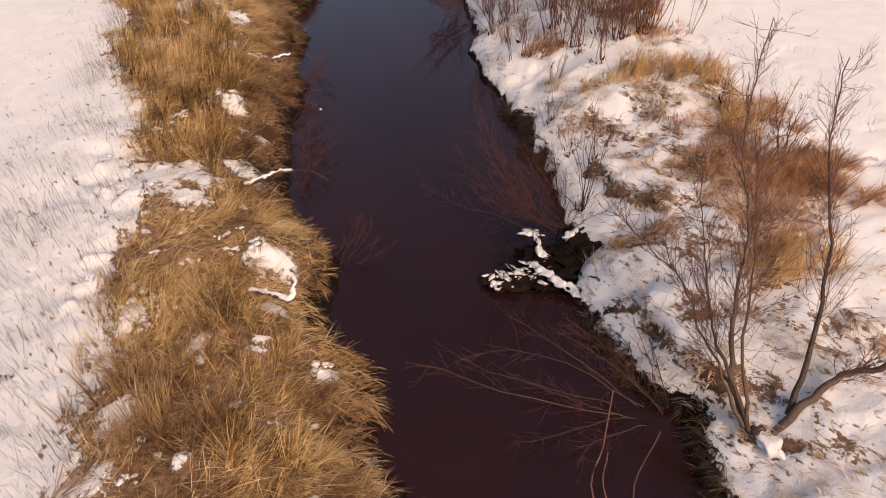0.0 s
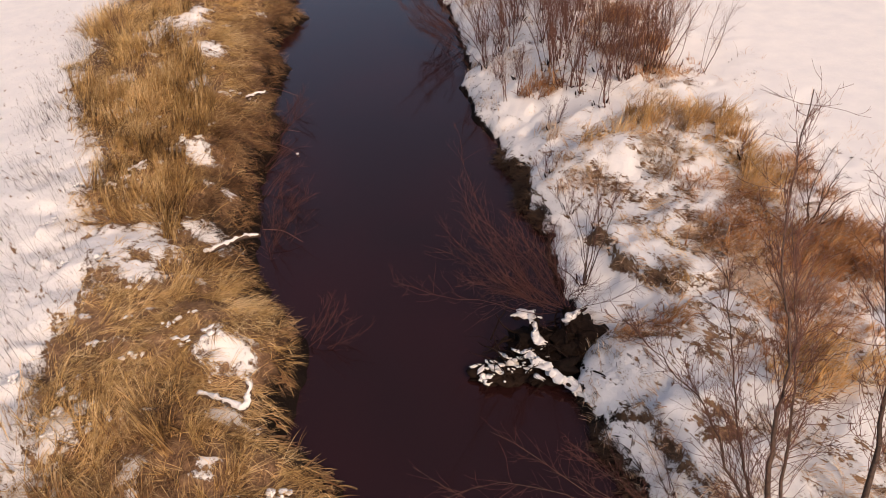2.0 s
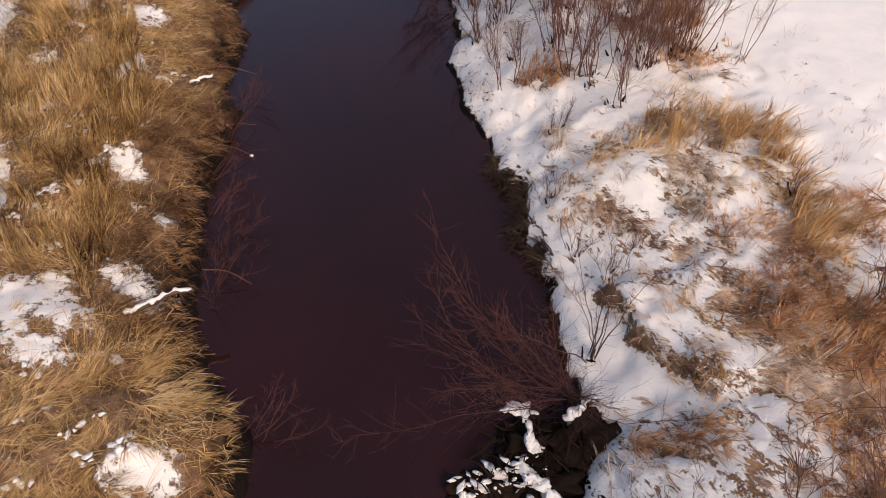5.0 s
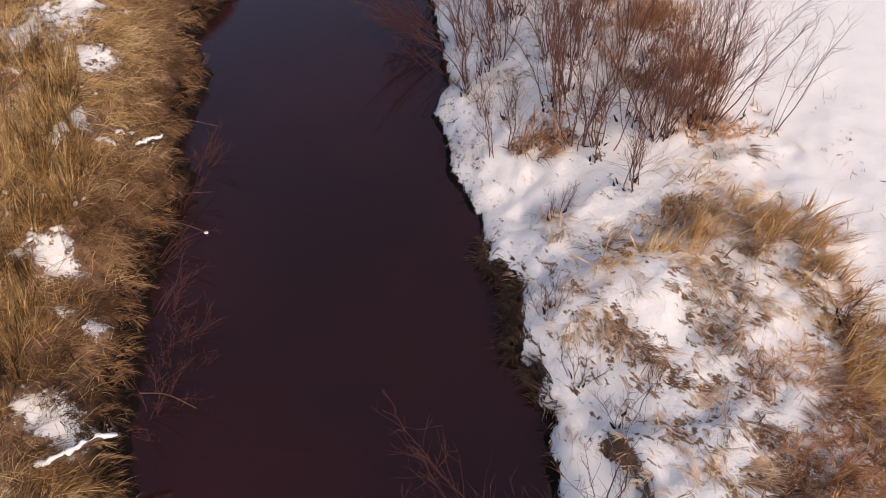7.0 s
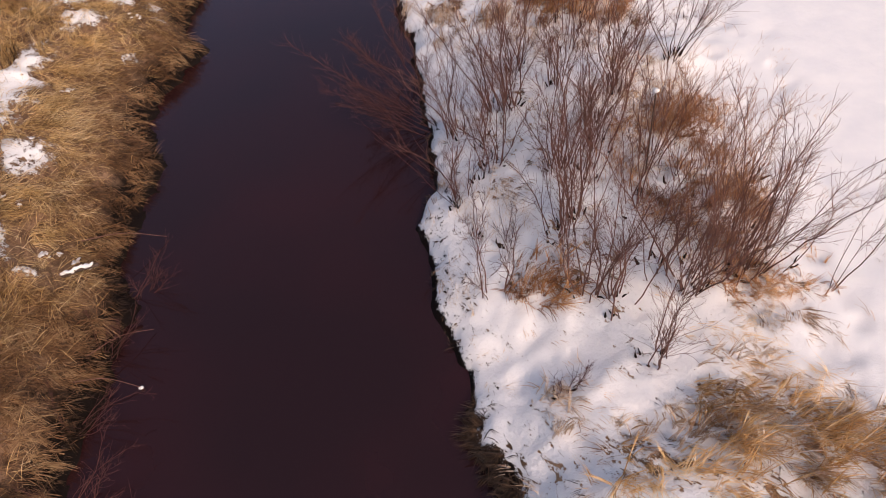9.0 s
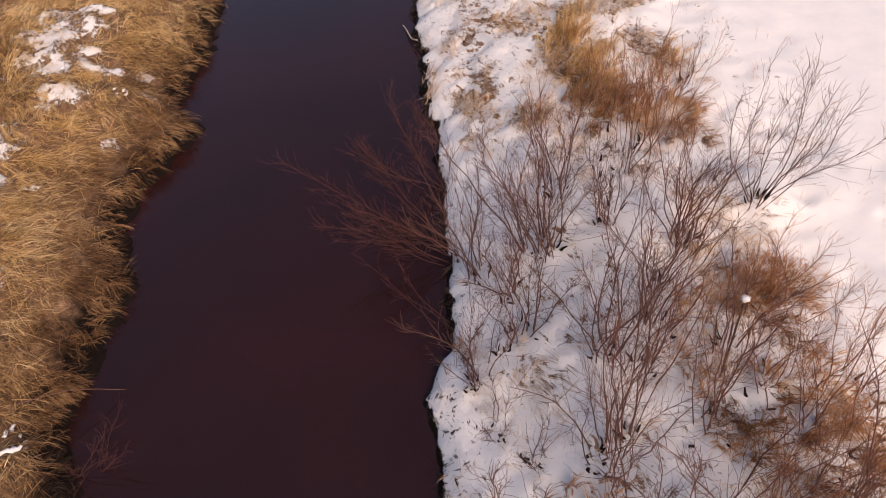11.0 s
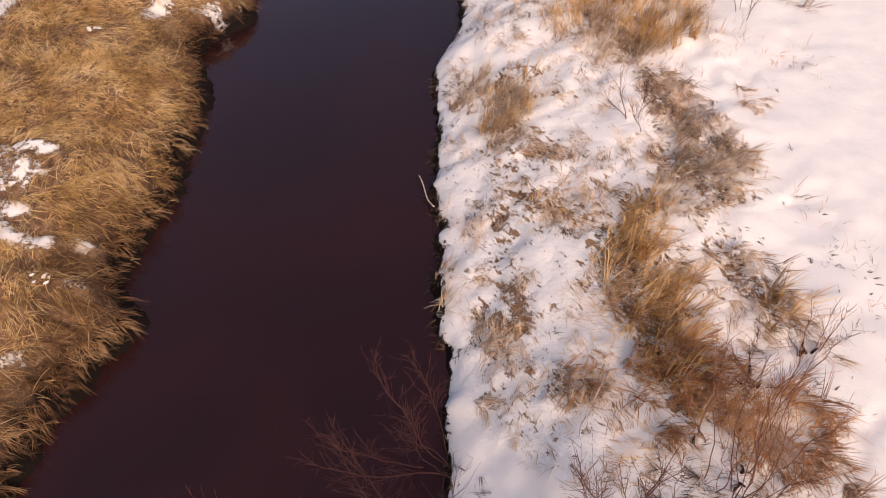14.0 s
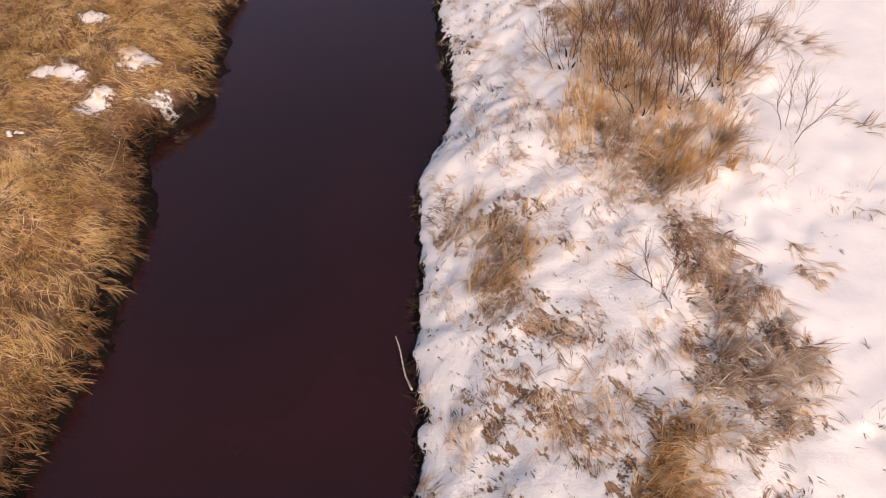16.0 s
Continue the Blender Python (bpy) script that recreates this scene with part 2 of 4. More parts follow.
def height(x, y):
    """The ground's height, without what grows on it."""
    x, y = np.asarray(x, float), np.asarray(y, float)
    dl, dr = left_edge(y) - x, x - right_edge(y)
    rim = 0.2 * (fbm(x + 21, y + 4, 0.24, 3) - 0.5)
    dl, dr = dl + 0.8 * rim, dr + rim
    dl = np.where(dl < 0.05, 0.05 + (dl - 0.05) * (0.55 + 1.1 * fbm(x + 3, y + 50, 0.3, 3)), dl)
    # the left rim just above the water carries the painted shade strip
    zl = np.interp(dl, (-0.9, -0.45, -0.3, -0.03, 0.1, 0.4, 1.0, 2.0, 4.0, 12.0), (-1.7, -1.32, -1.1, -1.02, -0.82, -0.55, -0.25, 0.0, 0.12, 0.15))
    zr = np.interp(dr, (-0.9, -0.3, -0.06, 0.03, 0.12, 0.3, 0.8, 1.5, 2.5, 4.0, 12.0), (-1.7, -1.45, -1.25, -1.06, -0.95, -0.86, -0.62, -0.32, -0.08, 0.05, 0.1))
    z = np.maximum(zl, zr)
    land = np.clip(np.maximum(dl, dr) / 0.6, 0, 1)
    calm = 1 / (1 + np.maximum(np.maximum(dl - 3.2, dr - 3.6), 0) * 1.1)
    for bx, by, rx, ry, turn, rise in BUMPS:
        c, s = math.cos(turn), math.sin(turn)
        u, v = ((x - bx) * c + (y - by) * s) / rx, ((y - by) * c - (x - bx) * s) / ry
        z = z + rise * np.exp(-(u * u + v * v) ** 1.4)
    z = z + land * calm * (np.where(dl > dr, 0.42, np.interp(y, (14, 16, 21, 23), (0.22, 0.13, 0.13, 0.2))) * (fbm(x, y, 1.1) - 0.5) + 0.13 * (fbm(x + 40, y, 0.28, 3) - 0.5))
    for line, drop in SCARPS:
        side, show = scarp_side(x, y, line)
        z = z + drop * show * np.clip(0.5 - side / 0.13, 0, 1) * np.exp(-np.maximum(-side, 0) / 0.7)
    edge = np.clip((dr - 3.0) / 0.6, 0, 1) * np.clip((7.0 - dr) / 2, 0, 1)       # trodden, lumpy snow along the field
    z = z + edge * (0.1 * (fbm(x + 9, y + 3, 0.45, 3) - 0.5) - 0.4 * np.maximum(fbm(x + 60, y + 20, 0.5, 2) - 0.64, 0))
    far = np.clip((np.maximum(np.abs(x), np.abs(y - 20)) - 40) / 200, 0, 1)
    return z + far * 9 * (fbm(x, y, 90.0) - 0.35) * np.clip(np.maximum(dl, dr) / 30, 0, 1)


# ---- ground sheet, water ----
def link_mesh(name, verts, faces, material, parent=None, smooth=True):
    """One mesh object out of an array of places and an array (or list) of faces."""
    me = bpy.data.meshes.new(name)
    me.from_pydata(verts.tolist() if hasattr(verts, "tolist") else verts, [], faces.tolist() if hasattr(faces, "tolist") else faces)
    if smooth:
        me.polygons.foreach_set("use_smooth", np.ones(len(me.polygons), bool))
    me.materials.append(material)
    ob = new(name, me)
    ob.parent = parent
    return ob


def spread(near, step, start, stop):
    """Rising numbers, one step apart over the near stretch and ever wider beyond it."""
    mid = list(np.arange(near[0], near[1], step))
    out, d, low = [], step, []
    v = mid[-1]
    while v < stop:
        d *= 1.12
        v += d
        out.append(v)
    d, v = step, mid[0]
    while v > start:
        d *= 1.12
        v -= d
        low.append(v)
    return np.array(low[::-1] + mid + out)


# where the snow lies on the matted left bank: x, y, half widths
PATCHES = []


def snow_patch(x, y, rx, ry):
    PATCHES.append((x, y, rx, ry))


snow_patch(-5.1, 11.5, 0.95, 0.85)
snow_patch(-4.6, 10.7, 0.55, 0.3)
snow_patch(-3.55, 12.0, 0.4, 0.5)
snow_patch(-2.88, 8.95, 0.44, 0.42)
snow_patch(-2.66, 7.85, 0.38, 0.21)
snow_patch(-4.6, 14.7, 0.5, 0.45)
snow_patch(-3.74, 13.6, 0.16, 0.26)
snow_patch(-3.58, 6.8, 0.18, 0.33)
snow_patch(-4.6, 7.6, 0.22, 0.45)
snow_patch(-4.3, 5.5, 0.22, 0.36)
snow_patch(-1.24, 5.42, 0.28, 0.16)
snow_patch(-1.85, 6.5, 0.18, 0.13)
snow_patch(-4.3, 4.6, 0.27, 0.3)
snow_patch(-6.8, 21.0, 0.7, 1.4)
snow_patch(-5.4, 20.0, 0.5, 0.5)
snow_patch(-7.1, 18.35, 0.35, 0.35)
snow_patch(-5.1, 17.9, 0.14, 0.8)
snow_patch(-4.0, 12.2, 0.45, 0.4)
snow_patch(-4.4, 11.3, 0.4, 0.4)
snow_patch(-6.2, 22.1, 0.45, 1.7)
snow_patch(-6.45, 26.3, 0.75, 1.1)
snow_patch(-5.7, 24.4, 0.5, 0.35)
snow_patch(-5.25, 25.4, 0.45, 0.2)
snow_patch(-4.44, 25.57, 0.17, 0.16)
snow_patch(-4.5, 23.5, 0.12, 0.12)
snow_patch(-6.1, 25.3, 0.5, 0.35)
snow_patch(-5.7, 27.3, 0.5, 0.15)
snow_patch(-5.7, 26.7, 0.3, 0.25)
snow_patch(-5.5, 26.0, 0.28, 0.16)
snow_patch(-4.12, 24.72, 0.14, 0.06)
snow_patch(-5.7, 32.4, 0.25, 0.45)
snow_patch(-4.7, 32.84, 0.42, 0.3)
snow_patch(-5.26, 33.55, 0.36, 0.4)
snow_patch(-6.5, 33.0, 0.5, 0.28)
snow_patch(-4.24, 33.2, 0.2, 0.15)
snow_patch(-6.8, 35.2, 0.4, 0.2)

# tussocks of the right bank: x, y, half widths, tone
TUSSOCKS = []


def tussock(x, y, rx, ry, tone):
    TUSSOCKS.append((x, y, rx, ry, tone))


tussock(5.89, 11.16, 0.33, 0.65, "gold")
tussock(4.62, 10.07, 0.55, 0.53, "brown")
tussock(3.01, 8.90, 0.42, 0.24, "brown")
tussock(5.11, 8.69, 0.62, 0.65, "brown")
tussock(6.21, 9.73, 0.44, 0.44, "red")
tussock(3.98, 8.02, 0.54, 0.33, "brown")
tussock(4.83, 7.24, 0.49, 0.57, "gold")
tussock(5.87, 11.47, 0.25, 0.65, "gold")
tussock(6.29, 9.52, 0.75, 0.49, "red")
tussock(5.19, 13.75, 0.75, 0.30, "gold")
tussock(6.14, 13.44, 0.34, 0.46, "gold")
tussock(3.83, 11.13, 0.31, 0.17, "brown")
tussock(5.76, 10.81, 0.38, 0.65, "brown")
tussock(4.66, 9.03, 0.38, 0.29, "brown")
tussock(2.86, 16.44, 0.39, 0.47, "red")
tussock(3.59, 12.16, 0.52, 0.14, "brown")
tussock(3.04, 16.33, 0.41, 0.47, "red")
tussock(2.75, 14.52, 0.26, 0.37, "tan")
tussock(5.00, 14.10, 0.61, 0.24, "gold")
tussock(5.87, 12.53, 0.29, 0.52, "gold")
tussock(3.82, 13.44, 0.51, 0.12, "gold")
tussock(4.72, 12.57, 0.23, 0.40, "tan")
tussock(3.50, 12.29, 0.36, 0.32, "brown")
tussock(2.60, 18.27, 0.23, 0.23, "brown")
tussock(5.77, 15.29, 0.43, 0.14, "brown")
tussock(4.99, 14.69, 0.42, 0.11, "tan")
tussock(5.48, 18.90, 0.53, 0.65, "red")
tussock(5.30, 16.96, 0.66, 0.65, "red")
tussock(5.46, 15.80, 0.27, 0.23, "brown")
tussock(4.33, 22.89, 0.75, 0.65, "red")
tussock(4.22, 24.10, 0.60, 0.55, "gold")
tussock(4.98, 22.42, 0.62, 0.65, "red")
tussock(2.76, 18.24, 0.22, 0.20, "brown")
tussock(1.67, 19.01, 0.16, 0.20, "tan")
tussock(2.01, 24.12, 0.27, 0.46, "tan")
tussock(2.13, 28.53, 0.47, 0.65, "tan")
tussock(2.70, 27.12, 0.45, 0.44, "brown")
tussock(2.92, 26.22, 0.48, 0.19, "brown")
tussock(4.74, 26.06, 0.54, 0.62, "tan")
tussock(4.86, 28.02, 0.44, 0.58, "brown")
tussock(3.85, 24.83, 0.42, 0.65, "gold")
tussock(4.22, 23.19, 0.53, 0.60, "red")
tussock(5.25, 24.32, 0.43, 0.56, "brown")
tussock(5.20, 22.32, 0.44, 0.57, "brown")
tussock(2.32, 24.62, 0.18, 0.40, "brown")
tussock(5.15, 19.37, 0.48, 0.23, "brown")
tussock(3.85, 24.00, 0.36, 0.49, "brown")
tussock(1.32, 25.09, 0.19, 0.43, "tan")
tussock(4.29, 30.21, 0.75, 0.65, "tan")
tussock(4.89, 28.32, 0.60, 0.64, "brown")
tussock(5.09, 26.94, 0.63, 0.64, "tan")
tussock(5.84, 27.99, 0.29, 0.32, "brown")
tussock(2.27, 29.04, 0.35, 0.65, "tan")
tussock(1.42, 29.52, 0.42, 0.53, "tan")
tussock(1.99, 28.30, 0.34, 0.39, "gold")
tussock(2.63, 26.32, 0.42, 0.18, "brown")
tussock(3.97, 25.44, 0.30, 0.65, "gold")
tussock(4.31, 24.98, 0.25, 0.25, "brown")
tussock(5.29, 24.81, 0.27, 0.33, "brown")
tussock(5.41, 24.06, 0.29, 0.29, "gold")
tussock(4.06, 23.49, 0.38, 0.63, "gold")
tussock(3.40, 24.49, 0.28, 0.42, "brown")
tussock(2.09, 24.02, 0.30, 0.31, "brown")
tussock(2.38, 24.48, 0.13, 0.38, "brown")
tussock(5.70, 23.41, 0.24, 0.19, "brown")
tussock(3.60, 26.32, 0.24, 0.18, "brown")
tussock(1.23, 34.72, 0.41, 0.65, "brown")
tussock(2.82, 34.47, 0.75, 0.65, "brown")
tussock(3.93, 30.55, 0.75, 0.65, "brown")
tussock(5.09, 30.63, 0.49, 0.65, "tan")
tussock(4.62, 28.70, 0.43, 0.57, "brown")
tussock(5.81, 28.15, 0.33, 0.28, "brown")
tussock(1.55, 29.09, 0.38, 0.46, "tan")
tussock(4.43, 26.60, 0.25, 0.34, "brown")
tussock(5.38, 26.70, 0.33, 0.30, "brown")
tussock(2.06, 25.98, 0.13, 0.25, "brown")
tussock(1.63, 26.07, 0.14, 0.11, "tan")
tussock(3.25, 25.78, 0.27, 0.23, "brown")
tussock(6.87, 33.04, 0.62, 0.52, "brown")
tussock(5.89, 32.33, 0.52, 0.65, "brown")
tussock(3.12, 9.11, 0.52, 0.38, "brown")
tussock(4.82, 10.03, 0.47, 0.44, "red")
tussock(5.70, 9.49, 0.54, 0.49, "red")
tussock(6.54, 8.72, 0.51, 0.44, "red")
tussock(5.25, 7.32, 0.47, 0.60, "gold")
tussock(5.26, 6.05, 0.42, 0.39, "brown")
tussock(4.39, 10.19, 0.39, 0.35, "brown")
tussock(4.03, 11.43, 0.42, 0.25, "brown")
tussock(5.26, 13.68, 0.69, 0.53, "tan")
tussock(6.06, 9.29, 0.56, 0.45, "red")
tussock(4.96, 9.12, 0.48, 0.51, "brown")
tussock(4.17, 14.02, 0.62, 0.28, "tan")
tussock(5.10, 13.33, 0.58, 0.26, "gold")
tussock(4.21, 13.50, 0.47, 0.16, "gold")
tussock(4.54, 12.20, 0.21, 0.39, "tan")
tussock(5.57, 13.64, 0.38, 0.20, "gold")
tussock(4.61, 14.22, 0.27, 0.16, "gold")
tussock(2.80, 13.19, 0.40, 0.11, "tan")
tussock(4.49, 12.26, 0.23, 0.25, "tan")
tussock(3.82, 24.61, 0.32, 0.38, "tan")
tussock(4.04, 24.07, 0.27, 0.30, "brown")
tussock(4.21, 23.07, 0.36, 0.29, "red")
tussock(4.64, 22.86, 0.35, 0.28, "red")
tussock(4.22, 29.51, 0.57, 0.44, "tan")
tussock(4.93, 29.89, 0.47, 0.54, "gold")
tussock(5.02, 27.50, 0.49, 0.55, "brown")
tussock(5.30, 26.42, 0.38, 0.42, "tan")
tussock(2.92, 23.23, 0.40, 0.14, "brown")
tussock(3.23, 22.99, 0.38, 0.13, "tan")
tussock(2.18, 23.07, 0.34, 0.19, "tan")
tussock(3.40, 23.25, 0.47, 0.28, "red")
tussock(3.08, 23.12, 0.47, 0.27, "tan")
tussock(5.40, 21.97, 0.26, 0.31, "brown")
tussock(4.52, 30.02, 0.48, 0.43, "gold")
tussock(3.58, 30.32, 0.50, 0.46, "brown")
tussock(4.54, 28.15, 0.35, 0.38, "brown")
tussock(2.09, 27.84, 0.26, 0.48, "tan")
tussock(2.47, 28.80, 0.16, 0.54, "gold")
tussock(3.64, 25.23, 0.28, 0.24, "gold")
tussock(4.13, 25.14, 0.33, 0.17, "brown")
tussock(5.09, 25.87, 0.22, 0.23, "tan")
tussock(4.71, 26.49, 0.30, 0.29, "tan")
tussock(5.61, 26.40, 0.23, 0.18, "brown")
tussock(7.15, 30.88, 0.19, 0.54, "brown")
tussock(6.74, 28.99, 0.21, 0.26, "brown")
tussock(3.25, 8.9, 0.5, 0.22, "red")
tussock(3.75, 8.72, 0.36, 0.2, "red")
tussock(2.9, 8.75, 0.3, 0.16, "brown")

# bands of grass combed down the right bank: from, to, tone
MATS = []


def grass_mat(x0, y0, x1, y1, tone):
    MATS.append((x0, y0, x1, y1, tone))


grass_mat(2.85, 12.9, 4.04, 11.51, "brown")
grass_mat(3.45, 13.82, 4.27, 12.99, "gold")
grass_mat(3.63, 11.21, 4.03, 10.42, "brown")
grass_mat(4.5, 10.82, 4.86, 9.69, "brown")
grass_mat(5.54, 13.02, 5.8, 10.97, "gold")
grass_mat(5.61, 11.02, 5.66, 9.37, "brown")
grass_mat(4.93, 10.05, 5.04, 8.61, "brown")
grass_mat(4.42, 11.71, 4.79, 11.24, "brown")
grass_mat(3.91, 9.89, 3.99, 8.75, "brown")
grass_mat(4.48, 14.43, 5.77, 13.76, "gold")
grass_mat(4.68, 13.07, 4.93, 12.23, "tan")
grass_mat(5.9, 13.78, 6.04, 12.35, "gold")
grass_mat(4.16, 12.87, 4.51, 11.96, "tan")
grass_mat(2.1, 26.65, 3.05, 25.95, "brown")
grass_mat(2.75, 26.0, 3.45, 25.3, "brown")
grass_mat(2.05, 25.25, 2.52, 24.0, "brown")
grass_mat(1.89, 24.49, 2.47, 23.43, "brown")
grass_mat(3.41, 25.38, 3.66, 24.29, "tan")
grass_mat(3.88, 25.83, 3.94, 24.45, "gold")
grass_mat(4.75, 25.19, 5.17, 24.68, "brown")
grass_mat(4.94, 24.82, 5.55, 23.8, "brown")
grass_mat(3.77, 24.14, 4.27, 22.66, "gold")
grass_mat(1.87, 27.57, 2.23, 26.66, "tan")
grass_mat(2.0, 29.46, 2.47, 27.7, "tan")
grass_mat(4.4, 28.85, 4.97, 27.3, "brown")
grass_mat(4.85, 26.14, 5.41, 25.82, "brown")
grass_mat(4.26, 24.49, 4.03, 23.69, "gold")
grass_mat(1.84, 26.23, 2.19, 25.77, "brown")
grass_mat(2.39, 27.42, 3.15, 27.04, "brown")
grass_mat(5.3, 27.02, 5.63, 26.43, "brown")
grass_mat(4.43, 26.94, 5.18, 25.76, "tan")


scatter = np.random.RandomState(31)
for _ in range(70):        # crumbs of snow left in the sedge
    py = scatter.uniform(3, 20)
    px = left_edge(py) - scatter.uniform(0.7, 3.6)
    snow_patch(float(px), py, scatter.uniform(0.04, 0.16), scatter.uniform(0.03, 0.1))


def mat_field(x, y):
    """1 on the middle of a band, 0 a hand's width beyond its rim."""
    best = np.zeros(np.shape(x))
    for x0, y0, x1, y1, tone in MATS:
        dx, dy = x1 - x0, y1 - y0
        t = np.clip(((x - x0) * dx + (y - y0) * dy) / (dx * dx + dy * dy), 0, 1)
        best = np.maximum(best, 1 - np.hypot(x - x0 - t * dx, y - y0 - t * dy) / 0.3)
    return best


FIELD_L = [(-40, -5.0), (4.5, -4.75), (6.0, -5.1), (7.5, -4.95), (9.8, -5.6), (11.5, -5.9), (14.3, -6.6), (18, -8.3), (22, -9.2), (27, -8.7), (36, -9.8), (60, -9.0), (400, -12.0)]


def patch_field(x, y, patches, rough=1.2, size=0.34):
    """Above 0 inside the patches, ragged at their rims."""
    best = np.full(np.shape(x), -9.0)
    for px, py, rx, ry in patches:
        r = np.sqrt(((x - px) / (rx + 0.03)) ** 2 + ((y - py) / (ry + 0.03)) ** 2)
        best = np.maximum(best, (1 - r) * min(1.0, 3 * min(rx, ry) + 0.35))
    return best + rough * (fbm(x + 11, y + 7, size) - 0.5) + 1.0 * (fbm(x + 2, y + 47, 0.17, 3) - 0.5)


def grass_left(x, y):
    """How thick the left bank's sedge stands, 0 to 1."""
    d = left_edge(y) - x
    inner = x - np.interp(y, *zip(*FIELD_L)) + 1.3 * (fbm(x, y + 60, 1.3) - 0.5)
    return np.clip(inner / 0.9 + 0.2, 0, 1) * (d > -0.04) * np.clip(0.66 - 1.5 * patch_field(x, y, PATCHES), 0.05, 1)


# how far up from the water the right bank lies bare: y, metres
BARE_RIM = [(0, 0.1), (5.5, 0.25), (7.5, 0.12), (9, 0.1), (11.2, 0.1), (12.2, 0.22), (14.2, 0.26), (15, 0.1), (17.5, 0.05), (19, 0.1), (23, 0.08), (25, 0.14), (31, 0.08), (34, 0.2), (60, 0.1)]


def on_shelf(x, y):
    """1 on the clean snow below the larger scarp."""
    side, show = scarp_side(x, y, SCARPS[0][0])
    return show * np.clip((side - 0.1) / 0.1, 0, 1) * np.clip((x - right_edge(y) - 0.08) / 0.1, 0, 1)


def snow_cover(x, y):
    dl, dr = left_edge(y) - x, x - right_edge(y)
    left = 1 - 0.95 * grass_left(x, y)
    held = x > np.interp(y, *zip(*FIELD_L)) + 0.3
    left = np.where(held, np.minimum(left, 0.4 + 0.42 * np.clip(patch_field(x, y, PATCHES), 0, 1)), left)
    left = np.where(dl < 0.25, np.minimum(left, 0.15 + 0.5 * patch_field(x, y, PATCHES)), left)
    hold = patch_field(x, y, [t[:4] for t in TUSSOCKS], 1.5, 0.22)
    right = 0.98 - np.clip(hold * 2.2 + 0.3, 0, 1) * np.interp(y, (10.8, 11.6, 14.2, 15), (0.26, 0.12, 0.12, 0.24))
    right = right - 0.27 * np.clip(mat_field(x, y) * 1.3 + 1.6 * (fbm(x, y + 5, 0.24, 3) - 0.5) - 0.2, 0, 1)
    u, v = x * 0.8 - y * 0.58, x * 0.58 + y * 0.8
    thin = np.clip(1.3 - dr * 0.26, 0, 1) * np.clip(fbm(u * 0.35 + 90, v, 0.2, 4) - 0.5, 0, 1) * np.interp(y, (10.6, 11.6, 14, 21), (1.8, 0.9, 0.9, 0.4))
    right = right - thin * (1 - on_shelf(x, y)) - 0.9 * np.clip(1 - dr / 0.07, 0, 1) * np.clip(fbm(x, y + 70, 0.4) * 3 - 0.8, 0, 1)
    bare = np.interp(y, *zip(*BARE_RIM)) * np.clip(fbm(x + 6, y + 3, 0.3) * 2.4 - 0.4, 0.2, 1.2)
    right = right - np.clip((bare - dr) / 0.2 + 0.5, 0, 1)
    for line, drop in SCARPS:
        side, show = scarp_side(x, y, line)
        right = right - show * (drop + 0.3) * np.exp(-((side - 0.02) / 0.08) ** 2)
    return np.clip(np.where(dl > dr, left, right), 0, 1)


def strewn_litter(x, y):
    """How much litter and stubble lies through the snow, 0 to 1."""
    dl, dr = left_edge(y) - x, x - right_edge(y)
    u, v = x * 0.58 - y * 0.81, x * 0.81 + y * 0.58
    drift = np.clip(fbm(u * 0.5 + 12, v + 8, 0.9, 3) * 3.0 - 1.0, 0, 1)
    right = np.clip(dr / 0.2, 0, 1) * np.clip(1.8 - dr * 0.34, 0, 1) * np.interp(y, (5, 10, 14, 17, 20.5, 22), (0.6, 0.5, 0.25, 0.25, 0.2, 0.06)) + np.clip(dr / 0.2, 0, 1) * np.clip(1.8 - dr * 0.34, 0, 1) * 0.7 * drift + 0.5 * np.clip(mat_field(x, y) * 2, 0, 1)
    right = right * (1 - 0.85 * on_shelf(x, y))
    return np.clip(np.where(dl > dr, np.clip(1.4 - 0.12 * dl, 0.1, 0.8) * (1 - 0.8 * np.clip(0.4 + 2 * patch_field(x, y, PATCHES), 0, 1)), right), 0, 1)


TOP = {}


def top(x, y):
    """The built ground's height at a place, or at many."""
    xs, ys, z = TOP["xs"], TOP["ys"], TOP["z"]
    i = np.clip(np.searchsorted(xs, x) - 1, 0, len(xs) - 2)
    j = np.clip(np.searchsorted(ys, y) - 1, 0, len(ys) - 2)
    u, v = (x - xs[i]) / (xs[i + 1] - xs[i]), (y - ys[j]) / (ys[j + 1] - ys[j])
    return (z[j, i] * (1 - u) + z[j, i + 1] * u) * (1 - v) + (z[j + 1, i] * (1 - u) + z[j + 1, i + 1] * u) * v


def surface(x, y):
    """The top of the snow or litter."""
    x, y = np.asarray(x, float), np.asarray(y, float)
    patch = np.clip(0.5 + 2.0 * patch_field(x, y, PATCHES), 0, 1) * (left_edge(y) - x > 0.05)
    return height(x, y) + 0.11 * patch + 0.07 * snow_cover(x, y) * np.clip((x - right_edge(y)) / 0.3, 0, 1)


